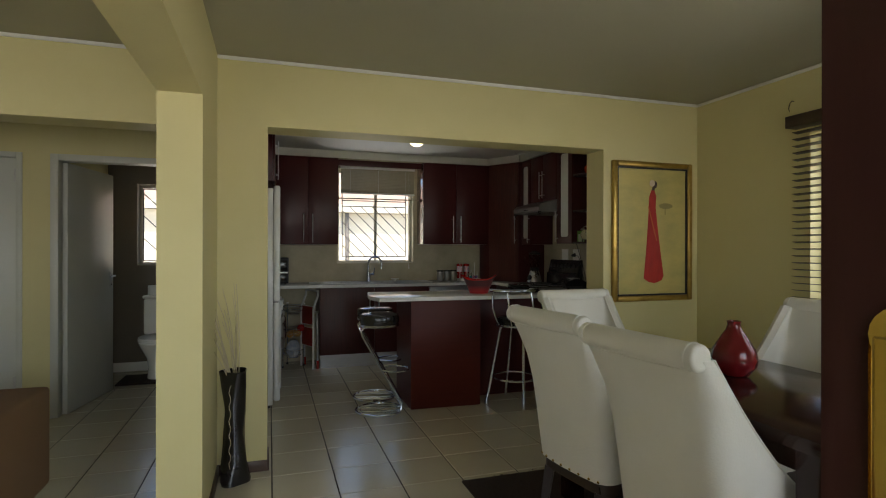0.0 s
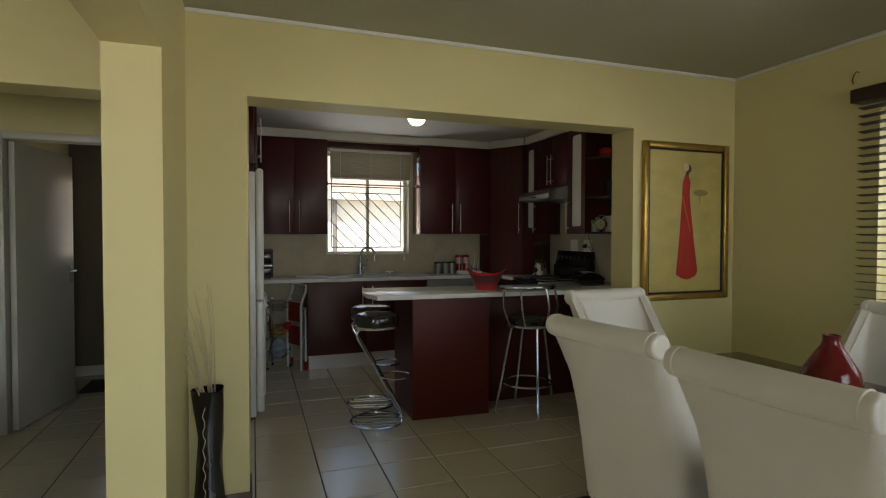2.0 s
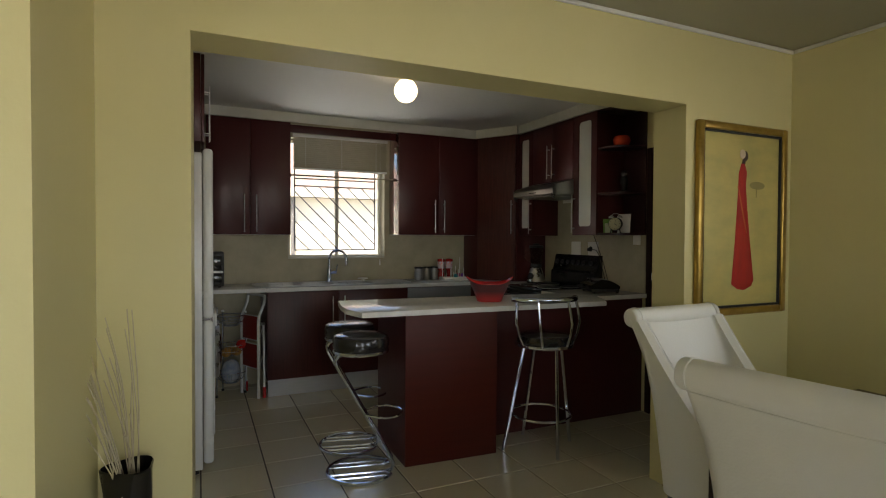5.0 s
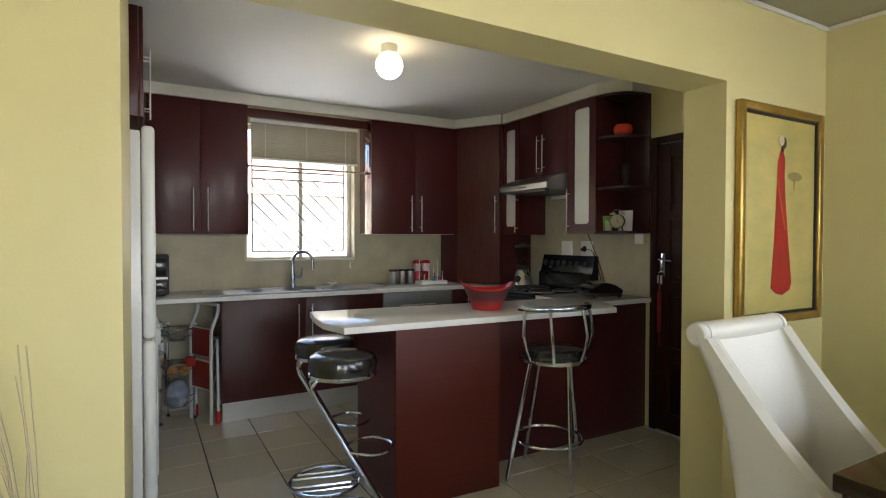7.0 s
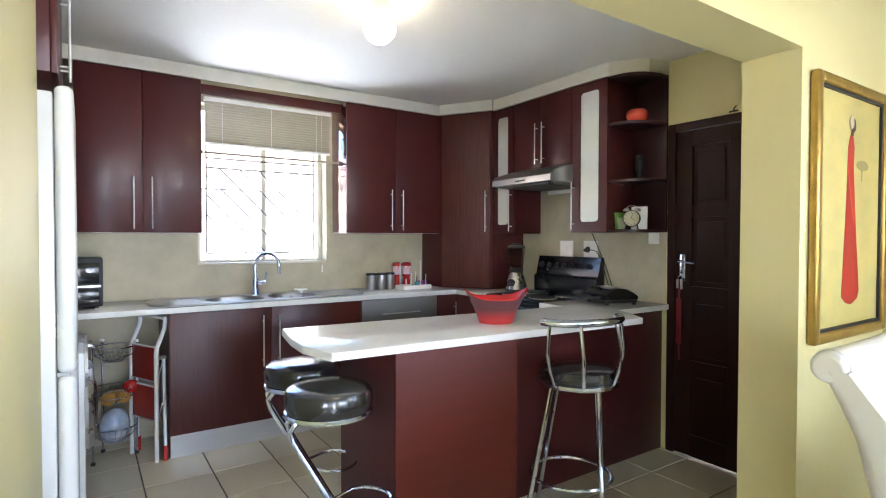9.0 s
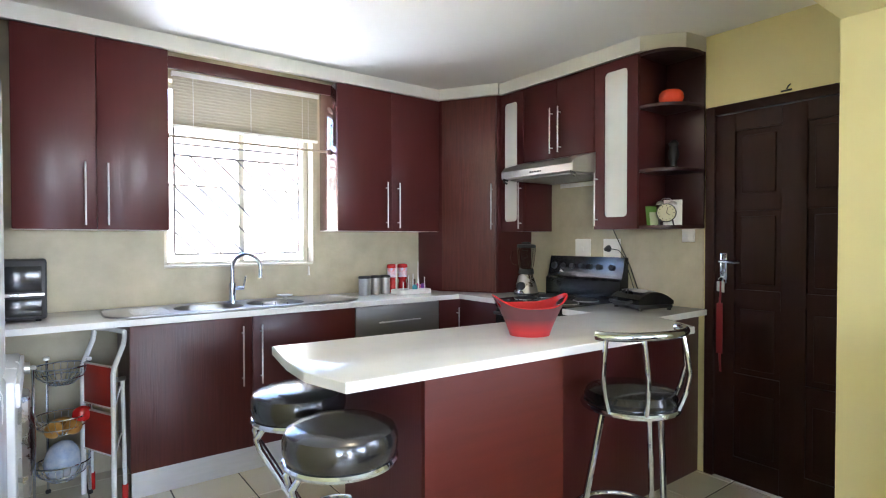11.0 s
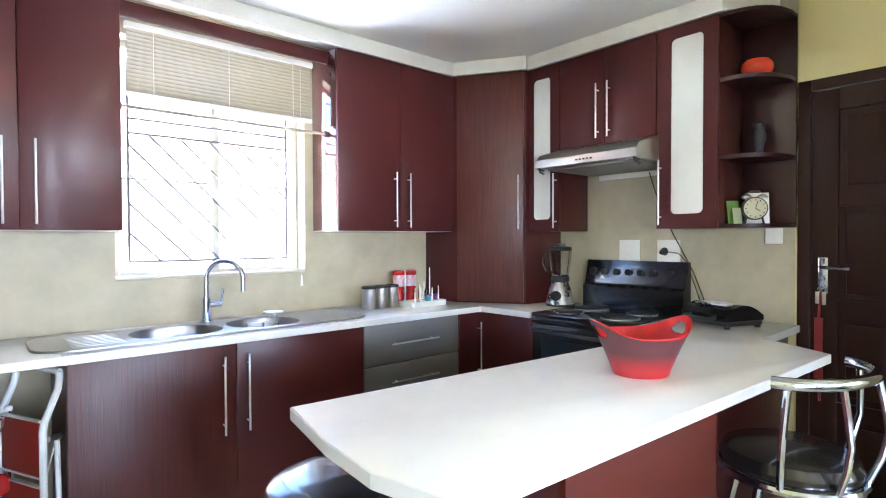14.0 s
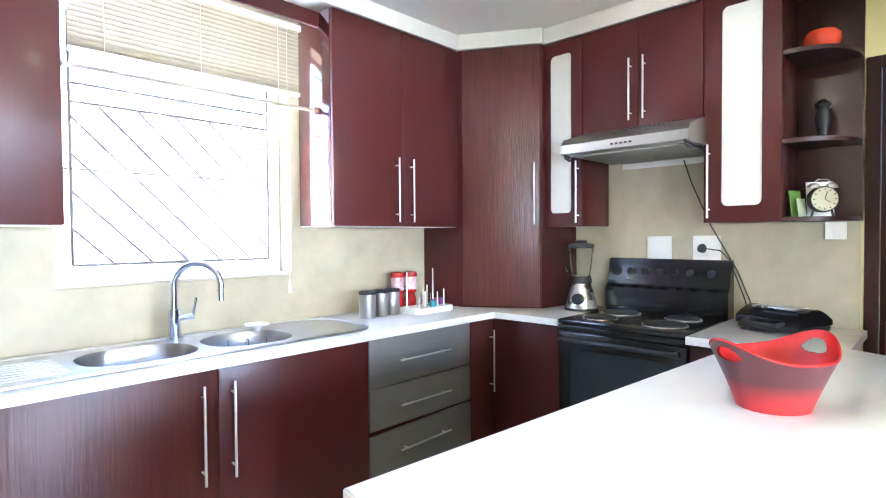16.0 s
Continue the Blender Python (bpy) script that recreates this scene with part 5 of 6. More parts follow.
bl = thing("blender", (3.07, 6.13, TOP), "steel blender with a ribbed glass jug", "blender")
BX, BY = 3.07, 6.13
part("motor_base", lathe(bmesh.new(), [(0.078, 0), (0.082, 0.006), (0.078, 0.03), (0.062, 0.11), (0.048, 0.155), (0.046, 0.16)], (BX, BY, TOP)), STEEL, bl)
part("foot_ring", lathe(bmesh.new(), [(0.084, 0.0), (0.086, 0.006), (0.083, 0.014)], (BX, BY, TOP + 0.0005)), BLACKMAT, bl)
kd_ = lathe(bmesh.new(), [(0.032, 0), (0.032, 0.012), (0.02, 0.02)], (0, 0, 0))
kd_.transform(Matrix.Translation((BX - 0.066, BY - 0.02, TOP + 0.07)) @ Matrix.Rotation(radians(-80), 4, "Y") @ Matrix.Rotation(radians(10), 4, "X"))
part("dial", kd_, BLACKMAT, bl, "round black dial")
part("collar", lathe(bmesh.new(), [(0.05, 0.16), (0.053, 0.165), (0.05, 0.195), (0.046, 0.2)], (BX, BY, TOP)), BLACKMAT, bl)
part("jug", lathe(bmesh.new(), [(0.044, 0.201), (0.05, 0.24), (0.062, 0.36), (0.063, 0.365), (0.059, 0.365), (0.058, 0.35), (0.046, 0.245), (0.04, 0.206)], (BX, BY, TOP), 24, 0, 8, 0.05), JUG, bl)
part("lid", lathe(bmesh.new(), [(0.062, 0.366), (0.065, 0.37), (0.063, 0.39), (0.03, 0.395), (0.028, 0.41), (0.01, 0.412)], (BX, BY, TOP)), BLACKMAT, bl)
part("jug_handle", tube(bmesh.new(), [(BX - 0.052, BY + 0.02, TOP + 0.345), (BX - 0.10, BY + 0.035, TOP + 0.34), (BX - 0.105, BY + 0.038, TOP + 0.28), (BX - 0.085, BY + 0.03, TOP + 0.235), (BX - 0.05, BY + 0.02, TOP + 0.225)], 0.007, 8), JUG, bl)

bl.matrix_basis = Matrix.Translation((3.072, 6.118, TOP)) @ Matrix.Diagonal((1.06, 1.06, 0.92, 1))

# red basket bowl: oval body with two raised grips
rb = thing("fruit_bowl", (1.945, 4.97, TOP), "red plastic oval tub with cut-out grips on the breakfast bar", "bowl")


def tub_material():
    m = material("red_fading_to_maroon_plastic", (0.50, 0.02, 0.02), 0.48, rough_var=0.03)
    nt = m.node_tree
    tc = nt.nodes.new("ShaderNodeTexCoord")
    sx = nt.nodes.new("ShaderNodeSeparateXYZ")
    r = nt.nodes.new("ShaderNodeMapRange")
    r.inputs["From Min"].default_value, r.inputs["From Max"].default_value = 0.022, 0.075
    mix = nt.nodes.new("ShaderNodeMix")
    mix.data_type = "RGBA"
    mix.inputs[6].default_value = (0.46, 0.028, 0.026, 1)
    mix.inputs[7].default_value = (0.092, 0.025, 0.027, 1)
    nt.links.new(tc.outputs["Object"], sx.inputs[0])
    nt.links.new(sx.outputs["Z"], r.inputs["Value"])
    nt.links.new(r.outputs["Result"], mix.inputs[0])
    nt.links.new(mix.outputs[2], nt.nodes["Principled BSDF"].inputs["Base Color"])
    return m


def tub(c, rot):
    """Shell with an oval plan; its rim rises at both ends, where a grip hole is cut."""
    nseg, nh = 160, 40

    def P(a, h, inset):
        end = abs(math.cos(a)) ** 4
        top = 0.125 + 0.048 * end
        z = h * top
        rx = 0.085 + 0.062 * h ** 1.1 + 0.018 * end * h ** 2 - inset
        ry = 0.078 + 0.045 * h ** 1.1 - inset
        return Vector((rx * math.cos(a), ry * math.sin(a), z))
    outs, ins = [], []
    bo, bi = bmesh.new(), bmesh.new()
    for bm_, inset, store in ((bo, 0.0, outs), (bi, 0.006, ins)):
        for j in range(nh + 1):
            store.append([bm_.verts.new(P(2 * math.pi * i / nseg, max(j / nh, 0.03 if inset else 0), inset)) for i in range(nseg)])
        for j in range(nh):
            for i in range(nseg):
                a = 2 * math.pi * (i + 0.5) / nseg
                h = (j + 0.5) / nh
                da = min(abs(a), abs(a - 2 * math.pi), abs(a - math.pi))
                if (da / 0.30) ** 2 + ((h - 0.80) / 0.105) ** 2 < 1:
                    continue
                q = [store[j][i], store[j][(i + 1) % nseg], store[j + 1][(i + 1) % nseg], store[j + 1][i]]
                bm_.faces.new(q if not inset else q[::-1])
        bm_.faces.new(store[0] if inset else store[0][::-1])
    return bo, bi


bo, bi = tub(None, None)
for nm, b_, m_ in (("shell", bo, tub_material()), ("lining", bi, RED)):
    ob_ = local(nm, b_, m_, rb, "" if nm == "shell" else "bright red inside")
rim = bmesh.new()
nseg = 64
tube(rim, [((0.085 + 0.062 + 0.018 * abs(math.cos(a)) ** 4 - 0.0025) * math.cos(a), (0.078 + 0.045 - 0.0025) * math.sin(a), 0.125 + 0.048 * abs(math.cos(a)) ** 4) for a in (2 * math.pi * i / nseg for i in range(nseg))], 0.0033, 6, True)
local("rim", rim, RED, rb)
rb.matrix_basis = pose(1.895, 4.948, TOP, 0, 0, -28) @ Matrix.Diagonal((0.98, 0.97, 0.97, 1))

gr = thing("contact_grill", (3.06, 5.17, TOP), "black folding contact grill on the worktop", "grill")
gm = Matrix.Translation((3.03, 5.16, TOP)) @ Matrix.Rotation(radians(-20), 4, "Z")


def gpart(nm, b_, m_, par=None, lab=""):
    b_.transform(gm)
    return part(nm, b_, m_, par or gr, lab)


lid = bmesh.new()
sec = [(-0.115, 0.035)] + [(-0.115 + 0.23 * i / 10, 0.04 + 0.065 * math.sin(math.pi * min(1, 0.12 + i / 10 * 0.8))) for i in range(11)] + [(0.115, 0.035)]
lo = [lid.verts.new((x, -0.13, z)) for x, z in sec]
hi = [lid.verts.new((x, 0.13, z)) for x, z in sec]
lid.faces.new(lo)
lid.faces.new(hi[::-1])
for i in range(len(sec)):
    j = (i + 1) % len(sec)
    lid.faces.new((lo[i], lo[j], hi[j], hi[i]))
gpart("lid", lid, BLACK)
gpart("base", box(bmesh.new(), -0.11, 0.115, -0.125, 0.125, 0.012, 0.034, 0.006), BLACKMAT)
gpart("top_plate", box(bmesh.new(), -0.07, 0.03, -0.09, 0.09, 0.098, 0.106, 0.003), STEEL, None, "steel top plate")
gpart("handle", tube(bmesh.new(), [(-0.11, -0.07, 0.05), (-0.16, -0.07, 0.045), (-0.17, 0, 0.045), (-0.16, 0.07, 0.045), (-0.11, 0.07, 0.05)], 0.009, 8), BLACKMAT)
for x in (-0.09, 0.1):
    for y in (-0.11, 0.11):
        gpart("foot", rod(bmesh.new(), (x, y, 0), (x, y, 0.014), 0.012), BLACKMAT)

# ---- things on the open shelves ----
ob_ = lathe(bmesh.new(), [(0.035, 0), (0.055, 0.012), (0.068, 0.04), (0.066, 0.065), (0.052, 0.082), (0.048, 0.080), (0.06, 0.06), (0.06, 0.04), (0.03, 0.012)], (3.14, 5.05, 2.0915))
solid("bowl", ob_, ORANGE, "orange-red glazed bowl on the top shelf", "bowl", base=(3.14, 5.05, 2.0915))
fg2 = lathe(bmesh.new(), [(0.035, 0), (0.036, 0.01), (0.018, 0.02), (0.02, 0.05), (0.03, 0.075), (0.03, 0.10), (0.022, 0.13), (0.03, 0.15), (0.012, 0.17)], (3.17, 5.05, 1.7305))
solid("candle_holder", fg2, BLACKMAT, "dark candle holder on the middle shelf", "candle holder", base=(3.17, 5.05, 1.7305))
ac = thing("alarm_clock", (3.10, 4.99, 1.411), "twin-bell alarm clock with a cream dial and black pointers", "alarm clock")
face_dir = Vector((-0.86, -0.51, 0)).normalized()
rot = face_dir.to_track_quat("Z", "Y").to_matrix().to_4x4()
AC = Vector((3.10, 4.995, 1.411 + 0.060))


def cpart(nm, b_, m_, par=None, lab=""):
    b_.transform(Matrix.Translation(AC) @ rot)
    return part(nm, b_, m_, par or ac, lab)


cpart("case", lathe(bmesh.new(), [(0.040, -0.02), (0.045, -0.015), (0.046, 0.012), (0.043, 0.016)], (0, 0, 0)), BLACKMAT)
fc_ = cpart("dial", lathe(bmesh.new(), [(0.041, 0.0165), (0.041, 0.018), (0.001, 0.0182)], (0, 0, 0)), material("cream_clock_dial", (0.50, 0.47, 0.29), 0.5), None, "cream dial")
for i in range(12):
    a = radians(30 * i)
    cpart("mark", rod(bmesh.new(), (0.031 * math.cos(a), 0.031 * math.sin(a), 0.0188), (0.037 * math.cos(a), 0.037 * math.sin(a), 0.0188), 0.0016, 5), BLACKMAT, fc_)
for a, l_ in ((75, 0.028), (-35, 0.02)):
    a = radians(a)
    cpart("hand_pointer", rod(bmesh.new(), (0, 0, 0.0195), (l_ * math.cos(a), l_ * math.sin(a), 0.0195), 0.0014, 5), BLACKMAT, fc_)
for off in (-0.028, 0.028):
    side = Vector((-face_dir.y, face_dir.x, 0)) * off
    part("bell", lathe(bmesh.new(), [(0.02, 0), (0.018, 0.01), (0.008, 0.018)], tuple(AC + side + Vector((0, 0, 0.040)))), STEEL, ac, "steel bell")
    part("leg", rod(bmesh.new(), tuple(AC + side + Vector((0, 0, -0.035))), tuple(AC + side * 1.2 + Vector((0, 0, -0.060))), 0.004), BLACKMAT, ac)
part("bell_bar", tube(bmesh.new(), [tuple(AC + Vector((-face_dir.y, face_dir.x, 0)) * s + Vector((0, 0, z))) for s, z in ((-0.03, 0.055), (-0.015, 0.07), (0.015, 0.07), (0.03, 0.055))], 0.002, 6), STEEL, ac)
ac.matrix_basis = Matrix.Translation((3.072, 5.028, 1.411)) @ Matrix.Diagonal((1.15, 1.15, 1.15, 1))
GREENCARD = material("green_card", (0.16, 0.34, 0.06), 0.6)
PALECARD = material("pale_green_card", (0.55, 0.62, 0.40), 0.6)
for p, w_, h_, a_, m_, lab in (((3.070, 5.118), 0.07, 0.11, -24, GREENCARD, "green greeting card leaning on the shelf"), ((3.060, 5.098), 0.055, 0.075, -20, PALECARD, "pale green card in front of the green card"), ((3.175, 5.055), 0.10, 0.15, -62, WHITEPLASTIC, "white card standing behind the clock")):
    b_ = box(bmesh.new(), -w_ / 2, w_ / 2, -0.001, 0.001, 0, h_)
    b_.transform(Matrix.Translation((p[0], p[1], 1.412)) @ Matrix.Rotation(radians(a_), 4, "Z") @ Matrix.Rotation(radians(-8), 4, "X"))
    solid("card", b_, m_, lab, "card", base=(p[0], p[1], 1.412))

# ---- ceiling light ----
cl = thing("ceiling_light", (1.375, 5.195, CEIL_Z), "round opal globe ceiling light, lit", "ceiling light")
part("holder", lathe(bmesh.new(), [(0.047, -0.001), (0.05, -0.006), (0.05, -0.05), (0.04, -0.055)], (1.375, 5.195, CEIL_Z)), WHITEPLASTIC, cl)
gb = bmesh.new()
bmesh.ops.create_uvsphere(gb, u_segments=32, v_segments=20, radius=0.078)
gb.transform(Matrix.Translation((1.375, 5.195, CEIL_Z - 0.116)))
part("globe", gb, BULB, cl, "glowing opal glass globe")


# ---- stools ----
def z_stool():
    s = thing("bar_stool", (0, 0, 0), "chrome Z-shaped bar stool with a round black seat", "stool", "Z-shaped stools")
    local("seat", lathe(bmesh.new(), [(0.142, 0.715), (0.156, 0.722), (0.163, 0.745), (0.163, 0.776), (0.154, 0.797), (0.135, 0.806), (0.09, 0.811), (0.01, 0.813)], (0, 0, 0), 36), BLACKLEATHER, s)
    local("seat_ring", tube(bmesh.new(), arc((0, 0, 0.712), 0.153, 0, 352, 45), 0.011, 8, True), CHROME, s)
    for y in (-0.05, 0.05):
        sgn = 1 if y > 0 else -1
        pts = [(0.08, y * 1.4, 0.704), (-0.08, y, 0.704), (-0.125, y, 0.694), (-0.145, y, 0.664), (-0.135, y, 0.628), (0.16, y, 0.10), (0.185, y, 0.055), (0.175, y, 0.02), (0.14, y, 0.012)]
        local("leg_tube", tube(bmesh.new(), pts, 0.011, 10), CHROME, s)
    for yy in (-0.105, -0.05, 0.05, 0.105):
        xe = math.sqrt(0.19 ** 2 - yy ** 2)
        local("base_bar", rod(bmesh.new(), (-xe, yy, 0.013), (0.15 if abs(yy) < 0.1 else xe, yy, 0.013), 0.008, 8), CHROME, s)
    for rr in (0.19,):
        base = [(0.14, 0.05, 0.012)] + [(0.0 + rr * math.cos(a), rr * math.sin(a), 0.012) for a in (radians(30 + 300 * i / 30) for i in range(31))] + [(0.14, -0.05, 0.012)]
        local("base_ring", tube(bmesh.new(), base, 0.011, 8), CHROME, s)
    fr_ = [(0.02, 0.05, 0.345), (0.10, 0.11, 0.345)] + [(0.12 + 0.12 * math.cos(a), 0.12 * math.sin(a), 0.345) for a in (radians(80 - 160 * i / 14) for i in range(15))] + [(0.10, -0.11, 0.345), (0.02, -0.05, 0.345)]
    local("foot_rest", tube(bmesh.new(), fr_, 0.007, 8), CHROME, s)
    return s


zs_ = z_stool()
zs_.matrix_basis = pose(0.945, 4.77, 0, 0, 0, -12)
copy_thing(zs_, pose(0.988, 5.19, 0, 0, 0, -14))

CX, CY = 2.112, 4.615
bs = thing("bar_chair", (CX, CY, 0), "chrome high stool with a curved back and black seat", "stool")
part("seat", lathe(bmesh.new(), [(0.158, 0.69), (0.172, 0.70), (0.176, 0.722), (0.165, 0.745), (0.14, 0.755), (0.01, 0.762)], (CX, CY, 0), 36), BLACKLEATHER, bs)
part("seat_ring", tube(bmesh.new(), arc((CX, CY, 0.688), 0.178, 0, 352, 45), 0.012, 8, True), CHROME, bs)
for fx, fy, tx, ty in ((1.872, 4.715, -0.13, 0.03), (2.10, 4.445, 0.0, -0.13), (2.36, 4.665, 0.13, 0.0), (2.14, 4.90, 0.02, 0.13)):
    part("leg", tube(bmesh.new(), [(fx, fy, 0.0), (CX + tx, CY + ty, 0.685)], 0.012, 10), CHROME, bs)
part("foot_ring", tube(bmesh.new(), arc((CX + 0.012, CY + 0.045, 0.225), 0.190, 0, 352, 45), 0.009, 8, True), CHROME, bs)
topc = [Vector((CX - 0.05, CY - 0.055, 0.988)) + Matrix.Rotation(radians(-13), 3, "Z") @ Vector((0.212 * math.cos(a), 0.135 * math.sin(a), 0.0)) for a in (radians(192 + 168 * i / 24) for i in range(25))]
part("back_rail", tube(bmesh.new(), topc, 0.0165, 12), CHROME, bs)
for k, i in ((190, 2), (232, 8), (285, 16), (330, 22)):
    a = radians(k)
    t_ = topc[i]
    lo_ = Vector((CX + 0.178 * math.cos(a), CY + 0.178 * math.sin(a), 0.69))
    out_ = Vector((0.035 * math.cos(a), 0.035 * math.sin(a), 0.0))
    ctrl = [lo_, lo_ * 0.75 + t_ * 0.25 + out_ * 0.7, (lo_ + t_) / 2 + out_, lo_ * 0.25 + t_ * 0.75 + out_ * 0.55, t_]
    part("back_spindle", tube(bmesh.new(), ctrl, 0.009, 10), CHROME, bs)


# ---- dining room ----
CHAIRWOOD = material("dark_stained_chair_wood", (0.025, 0.011, 0.008), 0.3, second=(0.018, 0.008, 0.006), scale=6, stretch=(4, 4, 1))


REAR = [(-0.172, 0.355), (-0.182, 0.45), (-0.196, 0.58), (-0.218, 0.72), (-0.252, 0.85), (-0.290, 0.95), (-0.322, 1.02)]   # chair's rear line: x, z


def rear_x(z):
    """How far back the rear surface lies at a height."""
    for (xa, za), (xb, zb) in zip(REAR, REAR[1:]):
        if z <= zb:
            return xa + (xb - xa) * max(0.0, (z - za) / (zb - za))
    return REAR[-1][0]


def wing_x(z):
    """How far forward the swept side reaches at a height."""
    if z <= 0.475:
        return 0.345
    return -0.268 + 0.613 * (1 - min(1.0, (z - 0.475) / 0.555) ** (1 / 1.55))


def half_width(z):
    return 0.222 + 0.030 * max(0.0, (z - 0.36) / 0.66)


def chair_section(z, inset):
    """One level of the upholstered shell, from one side's front edge round the back to the other's."""
    hw, xr, xf = half_width(z) - inset, rear_x(z) + inset, wing_x(z)
    r = min(0.055 - 0.4 * inset, max(0.012, (xf - xr) * 0.45))
    bow = 0.020 * (1 if not inset else 0.4)
    half = [(xf + (xr + r - xf) * k / 8, hw) for k in range(9)]
    half += [(xr + r - r * math.sin(a), hw - r + r * math.cos(a)) for a in (math.pi / 2 * k / 5 for k in range(1, 6))]
    half += [(xr, (hw - r) * (1 - k / 6)) for k in range(1, 7)]
    out = []
    for x, y in half + [(x, -y) for x, y in half[-2::-1]]:
        behind = max(0.0, 1 - (x - xr) / 0.08) if x < xr + 0.08 else 0.0
        x2 = x - bow * behind * (1 - (y / hw) ** 2)
        if not inset:
            ripple = 0.0035 * noise.noise(Vector((x * 5, y * 7, z * 6))) + 0.0014 * noise.noise(Vector((x * 19, y * 15, z * 11)))
            x2 += ripple * behind
            y += ripple * (1 - behind) * (1 if y > 0 else -1)
        out.append((x2, y))
    return out


def dining_chair():
    s = thing("dining_chair", (0, 0, 0), "white leather dining chair with a scrolled back and studded edge", "chair", "chairs round the table")
    levels = [0.358 + (1.015 - 0.358) * k / 26 for k in range(27)]
    b = bmesh.new()
    outer = [[b.verts.new((x, y, z)) for x, y in chair_section(z, 0.0)] for z in levels]
    inner = [[b.verts.new((x, y, z)) for x, y in chair_section(z, 0.052)] for z in levels]
    n_ = len(outer[0])
    for rows, flip in ((outer, False), (inner, True)):
        for a, c in zip(rows, rows[1:]):
            for i in range(n_ - 1):
                q = (a[i], a[i + 1], c[i + 1], c[i])
                b.faces.new(q[::-1] if flip else q)
    # the padded band along the edge of the sides
    for i in (0, n_ - 1):
        mid = [b.verts.new((a[i].co + c[i].co) / 2 + Vector((0.012, 0, 0.008))) for a, c in zip(outer, inner)]
        for k in range(len(levels) - 1):
            b.faces.new((outer[k][i], outer[k + 1][i], mid[k + 1], mid[k]))
            b.faces.new((mid[k], mid[k + 1], inner[k + 1][i], inner[k][i]))
    for row_o, row_i in ((outer[0], inner[0]), (outer[-1], inner[-1])):
        for i in range(n_ - 1):
            b.faces.new((row_o[i], row_o[i + 1], row_i[i + 1], row_i[i]))
    back = local("backrest", b, LEATHER, s)
    for sg in (-1, 1):
        for inset in (0.0, 0.052):
            pts = [(wing_x(z) + 0.001, sg * (half_width(z) - inset), z) for z in levels[3:]]
            local("piping", tube(bmesh.new(), pts, 0.0032, 6), LEATHER, back)
    # scroll along the top
    sc = bmesh.new()
    hw = 0.250
    rod(sc, (-0.302, -hw, 1.022), (-0.302, hw, 1.022), 0.040, 28)
    bmesh.ops.bevel(sc, geom=[e for e in sc.edges if abs(abs(e.verts[0].co.y) - hw) < 1e-4 and abs(e.verts[0].co.y - e.verts[1].co.y) < 1e-4], offset=0.014, segments=4, profile=0.6, affect="EDGES")
    local("scroll", sc, LEATHER, back)
    for y in (-hw + 0.03, hw - 0.03):
        local("piping", tube(bmesh.new(), [(-0.302 + 0.0405 * math.cos(a), y, 1.022 + 0.0405 * math.sin(a)) for a in (2 * math.pi * i / 24 for i in range(24))], 0.003, 6, True), LEATHER, back)
    seam = chair_section(0.982, 0.0)[12:-12]
    local("seam", tube(bmesh.new(), [(x - 0.001, y, 0.982) for x, y in seam], 0.0025, 6), LEATHER, back)
    local("seat", box(bmesh.new(), -0.13, 0.335, -0.182, 0.182, 0.36, 0.478, 0.03, 4), LEATHER, s)
    low = [(x, y) for x, y in chair_section(0.358, 0.012)]
    rail = local("base_rail", prism(bmesh.new(), low[::-1], 0.305, 0.357), CHAIRWOOD, s, "dark stained wooden rail")
    studs = chair_section(0.366, 0.0)
    stud = finish("stud", lathe(bmesh.new(), [(0.006, 0), (0.005, 0.003), (0.001, 0.004)], (0, 0, 0), 8), BRASS)
    for i in range(11, n_ - 11):
        if i % 2:
            continue
        x, y = studs[i]
        o = new("stud", stud)
        o.parent = rail
        o.matrix_basis = Matrix.Translation((x - 0.001, y, 0.366)) @ Matrix.Rotation(radians(-90), 4, "Y")
    for x, y in ((0.265, 0.175), (0.265, -0.175), (-0.145, 0.165), (-0.145, -0.165)):
        lean = -0.06 if x < 0 else 0.0
        lg = bmesh.new()
        rod(lg, (x + lean, y, 0), (x, y, 0.306), 0.020, 4, 0.032)
        local("leg", lg, CHAIRWOOD, s, "dark stained wooden leg")
    return s


ch = dining_chair()
ch.matrix_basis = pose(1.490, 1.862, 0.0145, 0, 0, 5)
tagged(ch, "white leather dining chair, its back to the pillar")
tagged(copy_thing(ch, pose(1.510, 2.510, 0.0145, 0, 0, 9)), "white leather dining chair pushed in at the table corner")
tagged(copy_thing(ch, pose(1.966, 3.150, 0.0145, 0, 0, -89)), "white leather dining chair, its back to the kitchen wall")
tagged(copy_thing(ch, pose(2.49, 2.375, 0.0145, 0, 0, 180)), "white leather dining chair under the window blind")

TZ = 0.79
tb = thing("dining_table", (2.08, 2.245, 0), "dark polished wooden dining table", "table")
part("tabletop", obox(1.56, 2.41, 1.50, 2.97, TZ - 0.045, TZ, 0.005), TABLEWOOD, tb)
ap_ = bmesh.new()
for x0, x1, y0, y1 in ((1.63, 2.34, 1.57, 1.59), (1.63, 2.34, 2.87, 2.89), (1.63, 1.65, 1.59, 2.87), (2.32, 2.34, 1.59, 2.87)):
    box(ap_, x0, x1, y0, y1, TZ - 0.135, TZ - 0.046)
part("apron", ap_, TABLEWOOD, tb)
for x in (1.575, 2.305):
    for y in (1.515, 2.865):
        part("leg", obox(x, x + 0.09, y, y + 0.09, 0.014, TZ - 0.046, 0.004), TABLEWOOD, tb)
